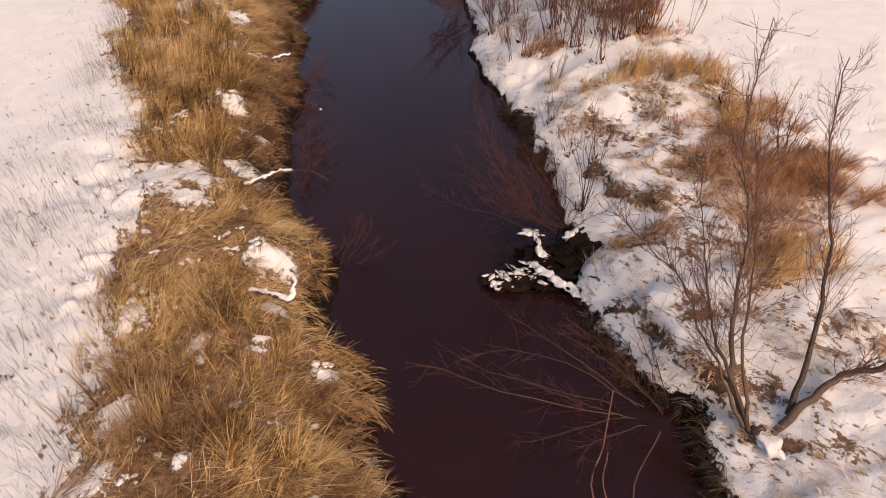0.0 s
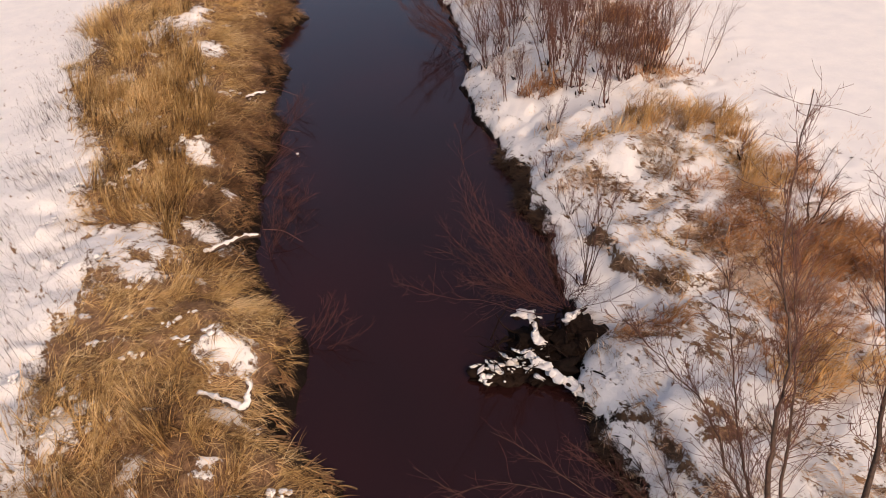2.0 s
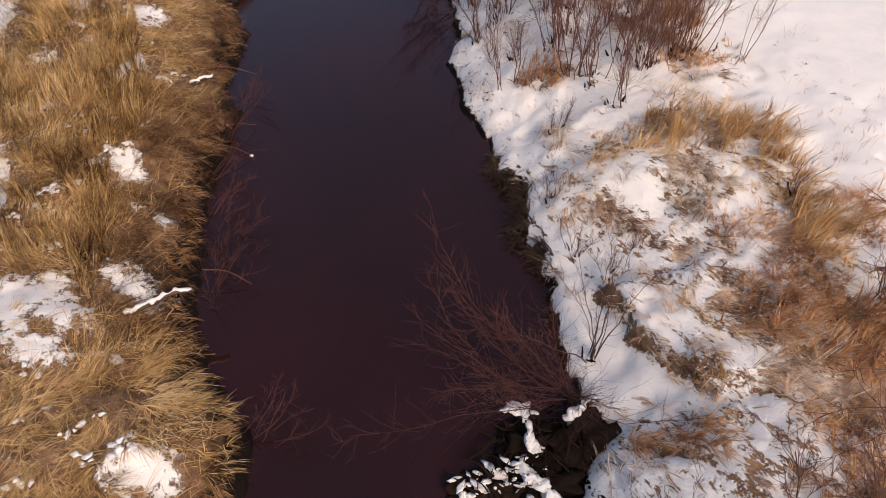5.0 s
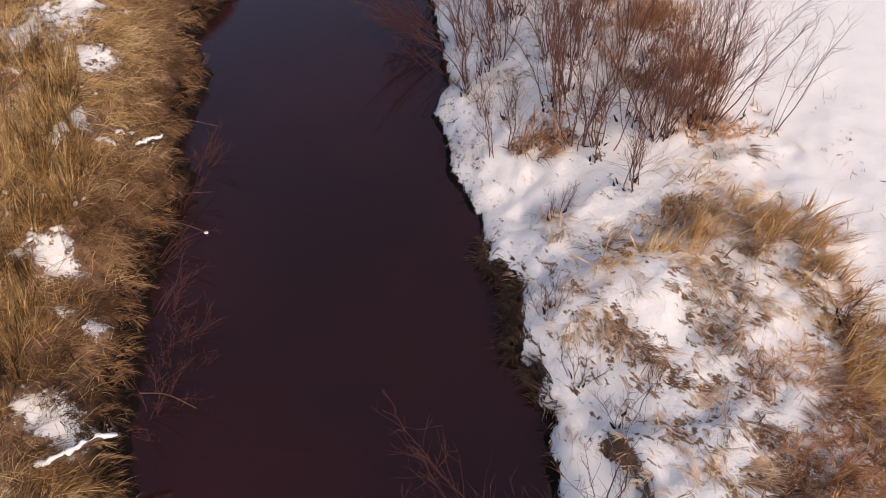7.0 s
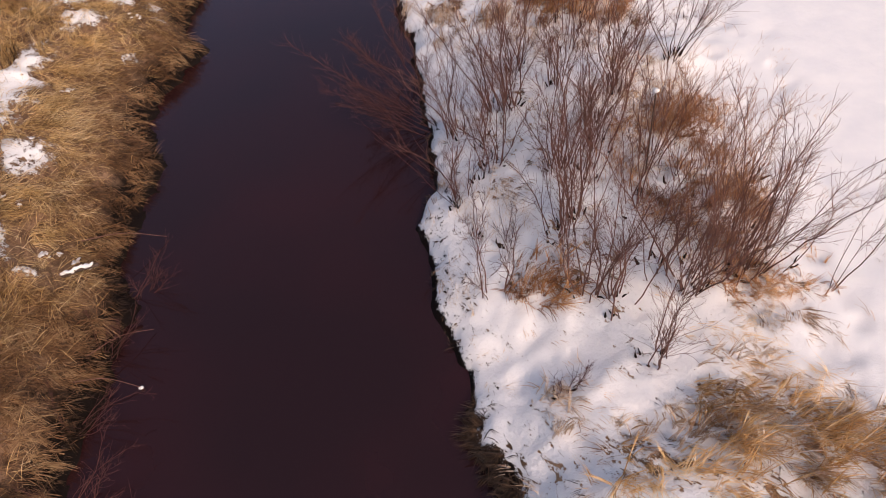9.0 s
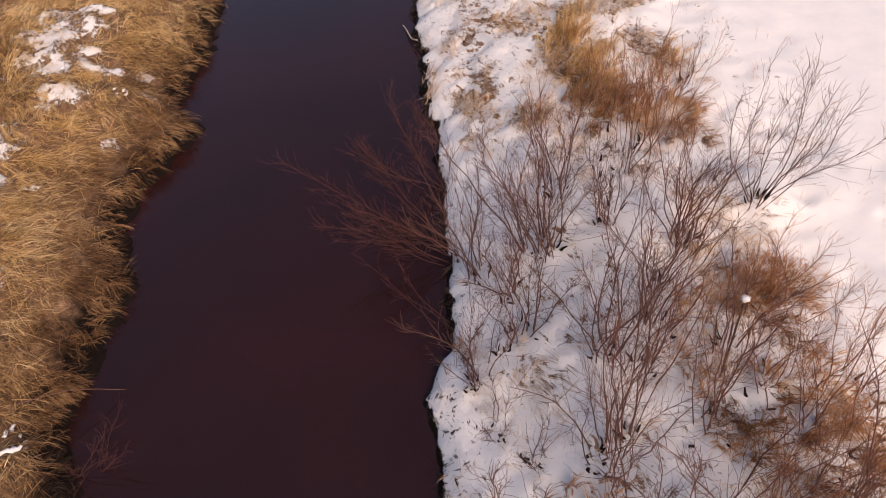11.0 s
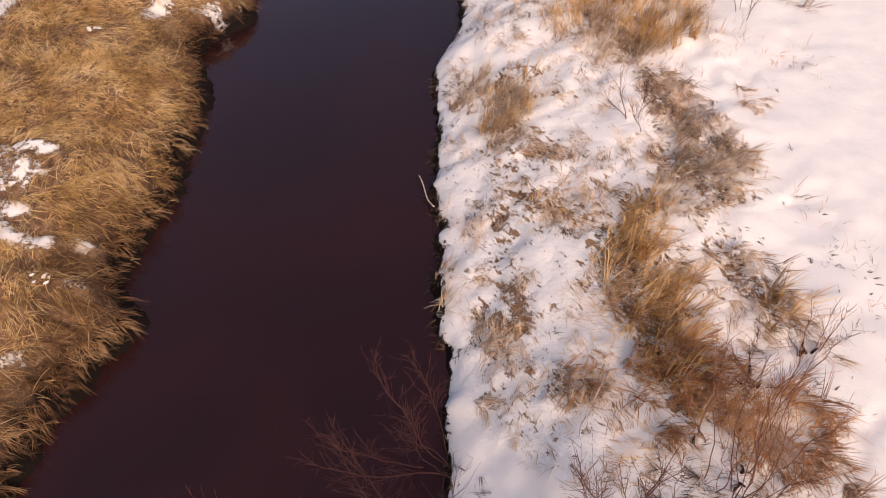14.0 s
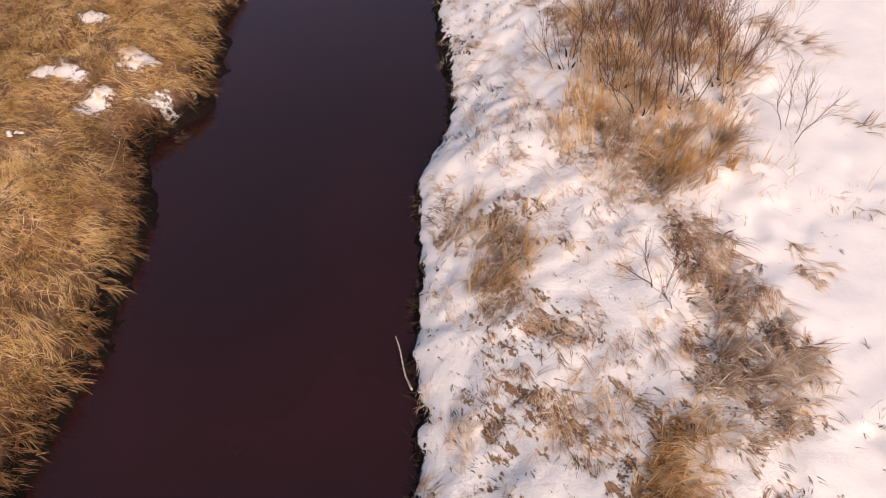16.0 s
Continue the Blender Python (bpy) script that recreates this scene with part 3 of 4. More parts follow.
def build_ground():
    xs, ys = spread((-7.2, 7.4), 0.07, -420, 420), spread((1.5, 38.5), 0.07, -400, 420)
    gx, gy = np.meshgrid(xs, ys)
    gz, cover = surface(gx, gy), snow_cover(gx, gy)
    TOP.update(xs=xs, ys=ys, z=gz)
    rows, cols = gx.shape
    k = (np.arange(rows - 1)[:, None] * cols + np.arange(cols - 1)[None, :]).ravel()
    faces = np.stack([k, k + 1, k + cols + 1, k + cols], 1)
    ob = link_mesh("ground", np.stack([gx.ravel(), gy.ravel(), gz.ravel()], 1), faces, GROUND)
    ob.data.attributes.new("snow", "FLOAT", "POINT").data.foreach_set("value", cover.ravel().astype(np.float32))
    ob.data.attributes.new("strewn", "FLOAT", "POINT").data.foreach_set("value", strewn_litter(gx, gy).ravel().astype(np.float32))
    return tagged(ob, "snow-covered stream banks and open snowy meadow with dry litter", "ground", kind="structure")


build_ground()
ys = spread((-4.0, 44.0), 0.25, -400, 420)
strip = np.stack([np.stack([left_edge(ys) - 0.45, ys, ys * 0 + WATER], 1), np.stack([right_edge(ys) + 0.35, ys, ys * 0 + WATER], 1)], 1).reshape(-1, 3)
k = np.arange(len(ys) - 1) * 2
water = link_mesh("water", strip, np.stack([k, k + 1, k + 3, k + 2], 1), WATER_MAT)
tagged(water, "still dark reddish-brown peaty stream water between snowy banks", "water", kind="structure")


# ---- grass ----
def blade_mesh(base, heading, length, lift, droop, width, shape=(1.0, 0.9, 0.6)):
    """Bent tapering blades as arrays of places and faces: root, compass heading, length, first lift above level, fall along the blade, width."""
    n = len(base)
    rng = np.random.RandomState(n % 9973 + 5)
    out = np.stack([np.cos(heading), np.sin(heading), np.zeros(n)], 1)
    twist = rng.uniform(-0.9, 0.9, n)
    side = np.stack([-np.sin(heading + twist), np.cos(heading + twist), rng.uniform(-0.5, 0.5, n)], 1)
    side /= np.linalg.norm(side, axis=1)[:, None]
    p, rings = np.array(base, float), []
    for k, w in enumerate(shape):
        rings += [p - side * (width * w / 2)[:, None], p + side * (width * w / 2)[:, None]]
        a = lift - droop * k / (len(shape) - 1)
        p = p + (out * np.cos(a)[:, None] + np.array([0, 0, 1.0]) * np.sin(a)[:, None]) * (length / len(shape))[:, None]
    rings.append(p)
    verts = np.stack(rings, 1).reshape(-1, 3)
    last = 2 * len(shape) - 2
    i = np.arange(n)[:, None] * (last + 3)
    quads = np.concatenate([i + np.array([[k, k + 1, k + 3, k + 2]]) for k in range(0, last, 2)])
    tris = i + np.array([[last, last + 1, last + 2]])
    return verts, quads, tris


def blades(name, material, base, heading, length, lift, droop, width, parent=None, shape=(1.0, 0.9, 0.6)):
    verts, quads, tris = blade_mesh(base, heading, length, lift, droop, width, shape)
    me = bpy.data.meshes.new(name)
    me.vertices.add(len(verts))
    me.vertices.foreach_set("co", verts.astype(np.float32).ravel())
    loops = np.concatenate([quads.ravel(), tris.ravel()]).astype(np.int32)
    me.loops.add(len(loops))
    me.loops.foreach_set("vertex_index", loops)
    me.polygons.add(len(quads) + len(tris))
    starts = np.concatenate([np.arange(len(quads)) * 4, len(quads) * 4 + np.arange(len(tris)) * 3]).astype(np.int32)
    me.polygons.foreach_set("loop_start", starts)
    me.update(calc_edges=True)
    me.materials.append(material)
    ob = new(name, me)
    ob.parent = parent
    return ob


def rooted(x, y, sink=0.02):
    return np.stack([x, y, top(x, y) - sink], 1)


def clumped(rng, cx, cy, each, radius, heading, spread_h, size, lift, droop, width, hold=5):
    """Blades in clumps: arrays for blades(), one row a blade; the first seven arguments after rng hold a value a clump."""
    k = np.repeat(np.arange(len(cx)), each)
    n = len(k)
    w = np.arange(n) // hold       # so many blades keep together as a wisp
    m = w[-1] + 1
    r, a = np.sqrt(rng.rand(m))[w] * radius[k], rng.uniform(0, 6.283, m)[w]
    x, y = cx[k] + r * np.cos(a) + rng.normal(0, 0.011, n), cy[k] + r * np.sin(a) + rng.normal(0, 0.011, n)
    turn = rng.normal(0, 1, m)[w] * np.broadcast_to(spread_h, len(cx))[k] + rng.normal(0, 0.07, n)
    return (rooted(x, y), heading[k] + turn, size[k] * rng.uniform(0.6, 1.15, m)[w] * rng.uniform(0.8, 1.1, n), lift[k] + rng.normal(0, 0.2, m)[w] + rng.normal(0, 0.05, n),
            droop[k] * rng.uniform(0.5, 1.4, m)[w], width * rng.uniform(0.7, 1.35, n))


def left_sedge():
    """The left bank's sedge: clumps that lie over one another and hang over the lip."""
    rng = np.random.RandomState(21)
    n = 15200
    y = rng.uniform(-3, 40, n)
    x = left_edge(y) - rng.uniform(0.0, 5.8, n)
    keep = rng.rand(n) < grass_left(x, y) * np.clip(fbm(x + 3, y + 9, 0.5) * 2.6 - 0.35, 0.42, 1) * np.clip(1.3 - np.maximum(y - 34, 0) * 0.1 - np.maximum(2.5 - y, 0) * 0.2, 0.6, 1)
    x, y = x[keep], y[keep]
    n = len(x)
    d = left_edge(y) - x
    tall = np.clip(fbm(x + 70, y, 1.8, 2) * 3.0 - 1.25, 0, 1) * np.clip(d / 0.9 - 0.5, 0, 1) * np.clip((30 - y) / 8, 0.15, 1)
    heading = -0.3 + (fbm(x + 5, y + 31, 1.5, 2) - 0.5) * np.interp(y, (17, 22), (7.0, 3.4)) * np.clip(d / 1.6, 0.12, 1) + rng.normal(0, 0.35, n)
    heading = heading * (1 - tall) + tall * rng.uniform(-3, 3, n)
    size = rng.uniform(0.34, 0.64, n) * (1 + 0.3 * tall) * np.clip(0.75 + d * 0.4, 0.75, 1)
    lift = rng.normal(0.3, 0.2, n) + 0.7 * tall
    droop = rng.uniform(0.2, 1.1, n) * (1 - 0.6 * tall) + 0.3 * np.clip(1 - d / 0.4, 0, 1)
    rows = clumped(rng, x, y, 24, rng.uniform(0.07, 0.19, n), heading, np.interp(y, (18, 24), (0.5, 0.26)), size, lift, droop, 0.0066, 3)
    bx, by = rows[0][:, 0], rows[0][:, 1]
    # rust sedge grows here; towards the lip at y 17 to 27 it paints shade
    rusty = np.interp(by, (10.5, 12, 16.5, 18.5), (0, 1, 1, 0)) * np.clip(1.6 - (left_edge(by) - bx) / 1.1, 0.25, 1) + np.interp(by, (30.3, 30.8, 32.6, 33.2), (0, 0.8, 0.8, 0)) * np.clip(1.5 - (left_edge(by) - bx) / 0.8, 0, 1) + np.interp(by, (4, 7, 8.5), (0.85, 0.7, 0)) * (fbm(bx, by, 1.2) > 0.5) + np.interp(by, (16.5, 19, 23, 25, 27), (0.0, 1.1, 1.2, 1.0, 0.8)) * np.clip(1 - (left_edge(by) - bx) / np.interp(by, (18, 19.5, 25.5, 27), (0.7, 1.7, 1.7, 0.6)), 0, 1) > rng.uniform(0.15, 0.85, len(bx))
    bright = ~rusty & (rng.rand(len(bx)) < np.interp(by, (8, 12, 19, 24), (0.3, 0.3, 0.45, 0.6)) + 0.35 * (by > 22) * np.clip((left_edge(by) - bx) - 0.7, 0, 1))
    tagged(blades("sedge", GRASS["straw"], *[r[bright] for r in rows]), "bright golden sedge combed over the bank", "dry grass", kind="stuff")
    plain = ~rusty & ~bright
    tagged(blades("sedge", SEDGE, *[r[plain] for r in rows]), "golden-brown matted dry sedge draped over the stream bank", "dry grass", kind="stuff")
    tagged(blades("sedge", GRASS["rust"], *[r[rusty] for r in rows]), "rust-brown matted sedge along the water, darker lip tone painted as shade", "dry grass", kind="stuff")
    n = 26000
    y = rng.uniform(2.5, 42, n)
    x = left_edge(y) - rng.uniform(0.1, 5.6, n)
    keep = rng.rand(n) < np.maximum(grass_left(x, y), 0.55 * (x > np.interp(y, *zip(*FIELD_L)))) * np.clip(fbm(x, y + 17, 0.9) * 2 - 0.4, 0.1, 1)
    x, y = x[keep], y[keep]
    n = len(x)
    ob = blades("straw", GRASS["straw"], rooted(x, y, -0.05), rng.uniform(-1.6, 1.2, n) + (fbm(x, y, 1.0) - 0.5) * 4, rng.uniform(0.2, 0.5, n), rng.normal(0.45, 0.3, n), rng.uniform(0.0, 0.7, n), rng.uniform(0.004, 0.009, n))
    tagged(ob, "loose pale straws lying over the matted sedge", "dry grass", kind="stuff")
    n = 200
    y = rng.uniform(2.5, 40, n)
    x = left_edge(y) - rng.uniform(-0.02, 0.12, n)
    rows = clumped(rng, x, y, 14, np.full(n, 0.07), rng.normal(0.0, 0.5, n), 0.3, rng.uniform(0.2, 0.4, n), rng.normal(0.1, 0.3, n), rng.uniform(0.5, 1.2, n), 0.011)
    tagged(blades("sedge_fringe", GRASS["rust"], *rows), "tufts of brown sedge hanging down towards the water", "dry grass", kind="stuff")


left_sedge()


def reed_bed():
    """Tall upright straw-coloured reeds inland on the left bank."""
    rng = np.random.RandomState(55)
    n = 1500
    y = rng.uniform(11.5, 24, n)
    x = np.interp(y, *zip(*FIELD_L)) + rng.uniform(0.1, 3.2, n)
    keep = (rng.rand(n) < grass_left(x, y)) & (left_edge(y) - x > 1.0) & (fbm(x + 8, y + 80, 1.3, 2) > 0.46)
    x, y = x[keep], y[keep]
    n = len(x)
    rows = clumped(rng, x, y, 15, np.full(n, 0.09), rng.uniform(-0.9, 0.6, n), 0.7, rng.uniform(0.55, 0.95, n), rng.normal(1.25, 0.12, n), rng.uniform(0.1, 0.5, n), 0.012)
    tagged(blades("reeds", SEDGE, *rows), "upright straw-gold dry reeds standing behind the sedge", "reeds", kind="stuff")


reed_bed()


def scarp_fringe():
    """Brown turf hanging over the small scarps."""
    rng = np.random.RandomState(66)
    for line, drop in SCARPS:
        ys, xs = zip(*line)
        n = 16
        y = rng.uniform(ys[0] + 0.05, ys[-1] - 0.05, n)
        x = np.interp(y, ys, xs) + rng.uniform(0.0, 0.14, n)
        rows = clumped(rng, x, y, 12, np.full(n, 0.05), rng.normal(3.3, 0.5, n), 0.5, rng.uniform(0.14, 0.28, n), rng.normal(0.5, 0.3, n), rng.uniform(0.6, 1.6, n), 0.011)
        tagged(blades("turf_fringe", GRASS["brown"], *rows), "brown turf hanging over a small snowy scarp", "grass", kind="stuff")


scarp_fringe()

COMB = -0.95    # the way in which the snow has combed the right bank's grass


def grass_tussock(x, y, rx, ry, tone, serial):
    """One tussock on the bank: tufts as parts."""
    rng = np.random.RandomState(100 + serial)
    root = new("grass_tussock")
    root.location = (x, y, float(top(x, y)))
    count = int(np.clip(rx * ry * 3.14 * 24, 4, 16))
    size = {"gold": 0.6, "brown": 0.42, "red": 0.5, "tan": 0.42}[tone] * (0.75 + 0.5 * min(1, rx + ry))
    rise = {"gold": 1.15, "brown": 0.4, "red": 1.0, "tan": 1.05}[tone]
    fan = {"gold": 0.8, "brown": 0.4, "red": 0.8, "tan": 0.9}[tone]
    lean = COMB + (fbm(np.array([x + 3.0]), np.array([y]), 2.0)[0] - 0.5) * 2
    for _ in range(count):
        r, a = math.sqrt(rng.rand()), rng.uniform(0, 6.283)
        if tone == "brown":
            reach, slim = 1.35 * max(rx, ry), 0.6 * min(rx, ry)
            p, q = reach * r * math.cos(a), slim * r * math.sin(a)
            tx, ty = x + p * math.cos(COMB) - q * math.sin(COMB), y + p * math.sin(COMB) + q * math.cos(COMB)
        else:
            tx, ty = x + rx * r * math.cos(a), y + ry * r * math.sin(a)
        each = int(np.clip(rx * ry * 3.14 * 760 * (0.65 if tone == "brown" and y > 24 else 1) / count, 15, 64))
        one = lambda v: np.array([v])
        rows = clumped(rng, one(tx), one(ty), each, one(rng.uniform(0.06, 0.18)), one(lean + rng.normal(0, 0.4)), fan, one(size * rng.uniform(0.5, 1.0)), one(rise + rng.normal(0, 0.15)), one(rng.uniform(0.1, 0.55 if tone == "gold" else 0.9)), 0.0085, 4)
        tuft = blades("tuft", GRASS[tone], rows[0] - np.array(root.location), *rows[1:], parent=root)
        tagged(tuft, kind="stuff")
    words = {"gold": "golden dry grass tussock bent over the snowy bank", "brown": "brown matted dry grass tussock half buried in snow",
             "red": "rusty reddish-brown dry grass tussock among bare shrubs", "tan": "bleached tan frosted grass tussock poking through snow"}[tone]
    tagged(root, words, "grass tussock", "tussocks on the snowy bank")


for serial, row in enumerate(TUSSOCKS):
    grass_tussock(*row, serial)


def build_mat(x0, y0, x1, y1, tone, serial):
    """A band of draped grass: tufts as parts, each lying along the band."""
    rng = np.random.RandomState(900 + serial)
    root = new("grass_mat")
    root.location = (x0, y0, float(top(x0, y0)))
    span, way = math.hypot(x1 - x0, y1 - y0), math.atan2(y1 - y0, x1 - x0)
    count = int(max(5, span * 12))
    wide = rng.uniform(0.1, 0.17)
    for k in range(count):
        t, off = rng.uniform(-0.06, 1.06), rng.normal(0, wide)
        cx, cy = x0 + t * (x1 - x0) - off * math.sin(way), y0 + t * (y1 - y0) + off * math.cos(way)
        one = lambda v: np.array([v])
        stand = {"gold": 0.75, "brown": 0.35, "tan": 0.7}[tone]
        rows = clumped(rng, one(cx), one(cy), rng.randint(18, 44 if y0 < 20 else 32), one(rng.uniform(0.06, 0.17)), one(way + rng.normal(0, 0.35)), 0.45, one(rng.uniform(0.2, 0.46) * (1 if y0 < 20 else 0.8)), one(stand + rng.normal(0, 0.15)), one(rng.uniform(0.5, 1.3)), 0.008, 4)
        tuft = blades("tuft", GRASS[tone if rng.rand() < 0.6 else rng.choice(["tan", "brown", "gold"])], rows[0] - np.array(root.location), *rows[1:], parent=root)
        tagged(tuft, kind="stuff")
    words = {"gold": "band of golden grass draped down the snowy bank", "brown": "band of brown grass combed flat over the snowy bank", "tan": "band of pale grass half sunk in bank snow"}[tone]
    tagged(root, words, "grass", "combed bands of bank grass")


for serial, row in enumerate(MATS):
    build_mat(*row, serial)


def flattened_grass(tone, label, seed, n, low, high, each, size, lift, cut, width=0.009, side=1, radius=0.08, spread_h=0.4, comb=COMB, stretch=(2, 40), hold=5):
    """Loose clumps through the snow, thicker in drifts."""
    rng = np.random.RandomState(seed)
    y = rng.uniform(*stretch, n)
    off = rng.uniform(low, high, n)
    x = right_edge(y) + off if side > 0 else left_edge(y) - off
    keep = fbm((x * 0.58 - y * 0.81) * 0.4 + 33 + seed, x * 0.81 + y * 0.58, 0.42, 3) > cut + (0.06 if seed in (6, 17, 18) else 0.035) * ((y > 21) & (seed < 19) & (side > 0))
    if (stretch == (2, 40) or seed == 18) and side > 0:       # little grass shows between the willow stems and on the shelf by the water
        keep &= ~((y > 15.2) & (y < 21.2) & (off < 3.2) & (rng.rand(n) < (0.5 if tone == "dark" else 0.88))) & ~((y > 9.0) & (y < 11.1) & (off < 1.1) & (rng.rand(n) < 0.9))
    x, y = x[keep], y[keep]
    n = len(x)
    heading = comb + (fbm(x, y, 1.2) - 0.5) * 3 + rng.normal(0, 0.3, n) + math.pi * (rng.rand(n) < 0.25)
    rows = clumped(rng, x, y, each, np.full(n, radius), heading, spread_h, size * rng.uniform(0.5, 1.2, n), rng.normal(lift, 0.25, n), rng.uniform(0.1, 0.8, n), width, hold)
    tagged(blades("loose_grass", GRASS[tone], *rows, shape=(1.0, 0.7)), label, "grass", kind="stuff")


flattened_grass("brown", "brown grass combed flat and poking out of bank snow", 5, 9000, 0.15, 4.4, 11, 0.3, 0.3, 0.57, 0.0078, hold=2)
flattened_grass("tan", "pale frosted grass blades over the snowy bank", 6, 7000, 0.05, 4.2, 11, 0.26, 0.75, 0.6, 0.0075, hold=2, spread_h=0.6)
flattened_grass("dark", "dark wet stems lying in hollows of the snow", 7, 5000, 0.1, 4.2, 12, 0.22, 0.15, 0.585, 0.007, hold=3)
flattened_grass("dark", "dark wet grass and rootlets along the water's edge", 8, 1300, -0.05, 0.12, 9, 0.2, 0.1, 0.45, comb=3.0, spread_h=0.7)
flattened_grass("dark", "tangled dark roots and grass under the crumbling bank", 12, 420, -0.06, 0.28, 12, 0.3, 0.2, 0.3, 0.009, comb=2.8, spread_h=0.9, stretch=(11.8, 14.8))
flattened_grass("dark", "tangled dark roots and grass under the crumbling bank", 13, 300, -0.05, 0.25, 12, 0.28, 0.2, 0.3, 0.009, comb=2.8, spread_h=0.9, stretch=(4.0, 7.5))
flattened_grass("dark", "thin brown weed stalks standing in meadow snow", 9, 8000, 2.4, 5.4, 3, 0.5, 1.4, 0.5, 0.0045, -1, 0.45, 1.5, hold=1)
flattened_grass("dark", "small dark weeds dotted over the meadow snow", 11, 1500, 2.8, 7.0, 4, 0.22, 0.9, 0.55, 0.0055, -1, 0.1, 1.5, hold=1)
# near-black blades along the left edge paint the overhang's shade
flattened_grass("dark", "near-black sedge and roots painting the shade under the overhanging lip", 14, 1500, -0.14, 0.1, 10, 0.2, 0.1, 0.2, 0.009, -1, 0.06, 0.6, 0.0)
# real tangle, but its near-black tone also paints the undercut hollows' shadow
flattened_grass("dark", "dark tangle of sedge and roots with painted shadow in hollows of the bank", 22, 900, 0.0, 0.75, 12, 0.3, 0.3, 0.52, 0.008, -1, 0.09, 0.8, 0.2, stretch=(11, 18.5), hold=2)
flattened_grass("dark", "small dark weed clumps dotting the edge of the snowfield", 23, 2600, 3.3, 5.6, 8, 0.13, 0.35, 0.6, 0.009, 1, 0.05, 0.7, stretch=(7, 38))
flattened_grass("dark", "dark clods and holes along the crumbling snowy lip", 24, 420, 0.02, 0.6, 9, 0.11, 0.1, 0.5, 0.011, 1, 0.05, 0.8, stretch=(14.8, 20))
flattened_grass("tan", "pale frosted weed stalks standing on the snowy lip", 25, 420, 0.2, 1.6, 5, 0.3, 1.1, 0.5, 0.005, 1, 0.12, 1.2, stretch=(16.4, 19.6), hold=1)
flattened_grass("red", "rusty matted grass between bare shrubs", 15, 1500, 3.0, 4.7, 9, 0.3, 0.75, 0.47, 0.008, 1, 0.12, 1.2, stretch=(15.4, 19.4))
flattened_grass("red", "rusty matted grass on the upper bank", 16, 2000, 2.3, 4.6, 14, 0.34, 0.7, 0.46, 0.006, 1, 0.12, 1.0, stretch=(7.6, 11.8))
flattened_grass("brown", "thin drifts of combed brown grass over bank snow", 17, 2600, 0.4, 3.7, 12, 0.3, 0.5, 0.58, 0.006, hold=2, stretch=(21, 34))
flattened_grass("gold", "thin drifts of golden grass over bank snow", 18, 2400, 1.0, 4.0, 12, 0.34, 0.6, 0.57, 0.006, hold=2, stretch=(9, 34))
flattened_grass("gold", "tall tan grass standing among dark shrub stems", 19, 1100, 2.4, 5.0, 12, 0.5, 1.15, 0.45, 0.006, 1, 0.12, 1.2, stretch=(30.4, 34.6))
flattened_grass("brown", "brown grass matted among dark shrub stems", 20, 900, 2.2, 5.2, 12, 0.36, 0.8, 0.45, 0.006, 1, 0.12, 1.2, stretch=(29.6, 34.6))
flattened_grass("brown", "few thin stalks at the edge of the snowfield", 10, 1700, 4.0, 6.4, 5, 0.3, 0.9, 0.5, 0.005, 1, 0.12, 1.5, hold=2)


# ---- shrubs and trees ----
def tube(points, radii, sides=5):
    """A tapering tube along the points, as places and faces."""
    pts = np.array(points, float)
    n = len(pts)
    along = np.gradient(pts, axis=0)
    along /= np.linalg.norm(along, axis=1)[:, None] + 1e-9
    ref = np.where(np.abs(along[:, 2:3]) > 0.9, np.array([[1.0, 0, 0]]), np.array([[0, 0, 1.0]]))
    u = np.cross(along, ref)
    u /= np.linalg.norm(u, axis=1)[:, None] + 1e-9
    v = np.cross(along, u)
    a = np.arange(sides) * 2 * math.pi / sides
    ring = u[:, None, :] * np.cos(a)[None, :, None] + v[:, None, :] * np.sin(a)[None, :, None]
    verts = (pts[:, None, :] + ring * np.array(radii, float)[:, None, None]).reshape(-1, 3)
    faces = [(i * sides + j, i * sides + (j + 1) % sides, (i + 1) * sides + (j + 1) % sides, (i + 1) * sides + j) for i in range(n - 1) for j in range(sides)]
    faces.append(tuple(range(sides))[::-1])
    faces.append(tuple((n - 1) * sides + j for j in range(sides)))
    return verts, faces


def gather(pieces):
    verts, faces, at = [], [], 0
    for v, f in pieces:
        verts.append(v)
        faces += [tuple(k + at for k in face) for face in f]
        at += len(v)
    return np.concatenate(verts), faces


def shoot(rng, start, way, length, curl, steps=6, wobble=0.12):
    """A growing line: it starts along way and bends by curl (towards the sky above 0)."""
    pts, p, d = [np.array(start, float)], np.array(start, float), np.array(way, float)
    d /= np.linalg.norm(d)
    for _ in range(steps):
        d = d + np.array([0, 0, curl / steps]) + rng.normal(0, wobble, 3) * np.array([1, 1, 0.6])
        d /= np.linalg.norm(d)
        p = p + d * length / steps
        pts.append(p)
    return np.array(pts)


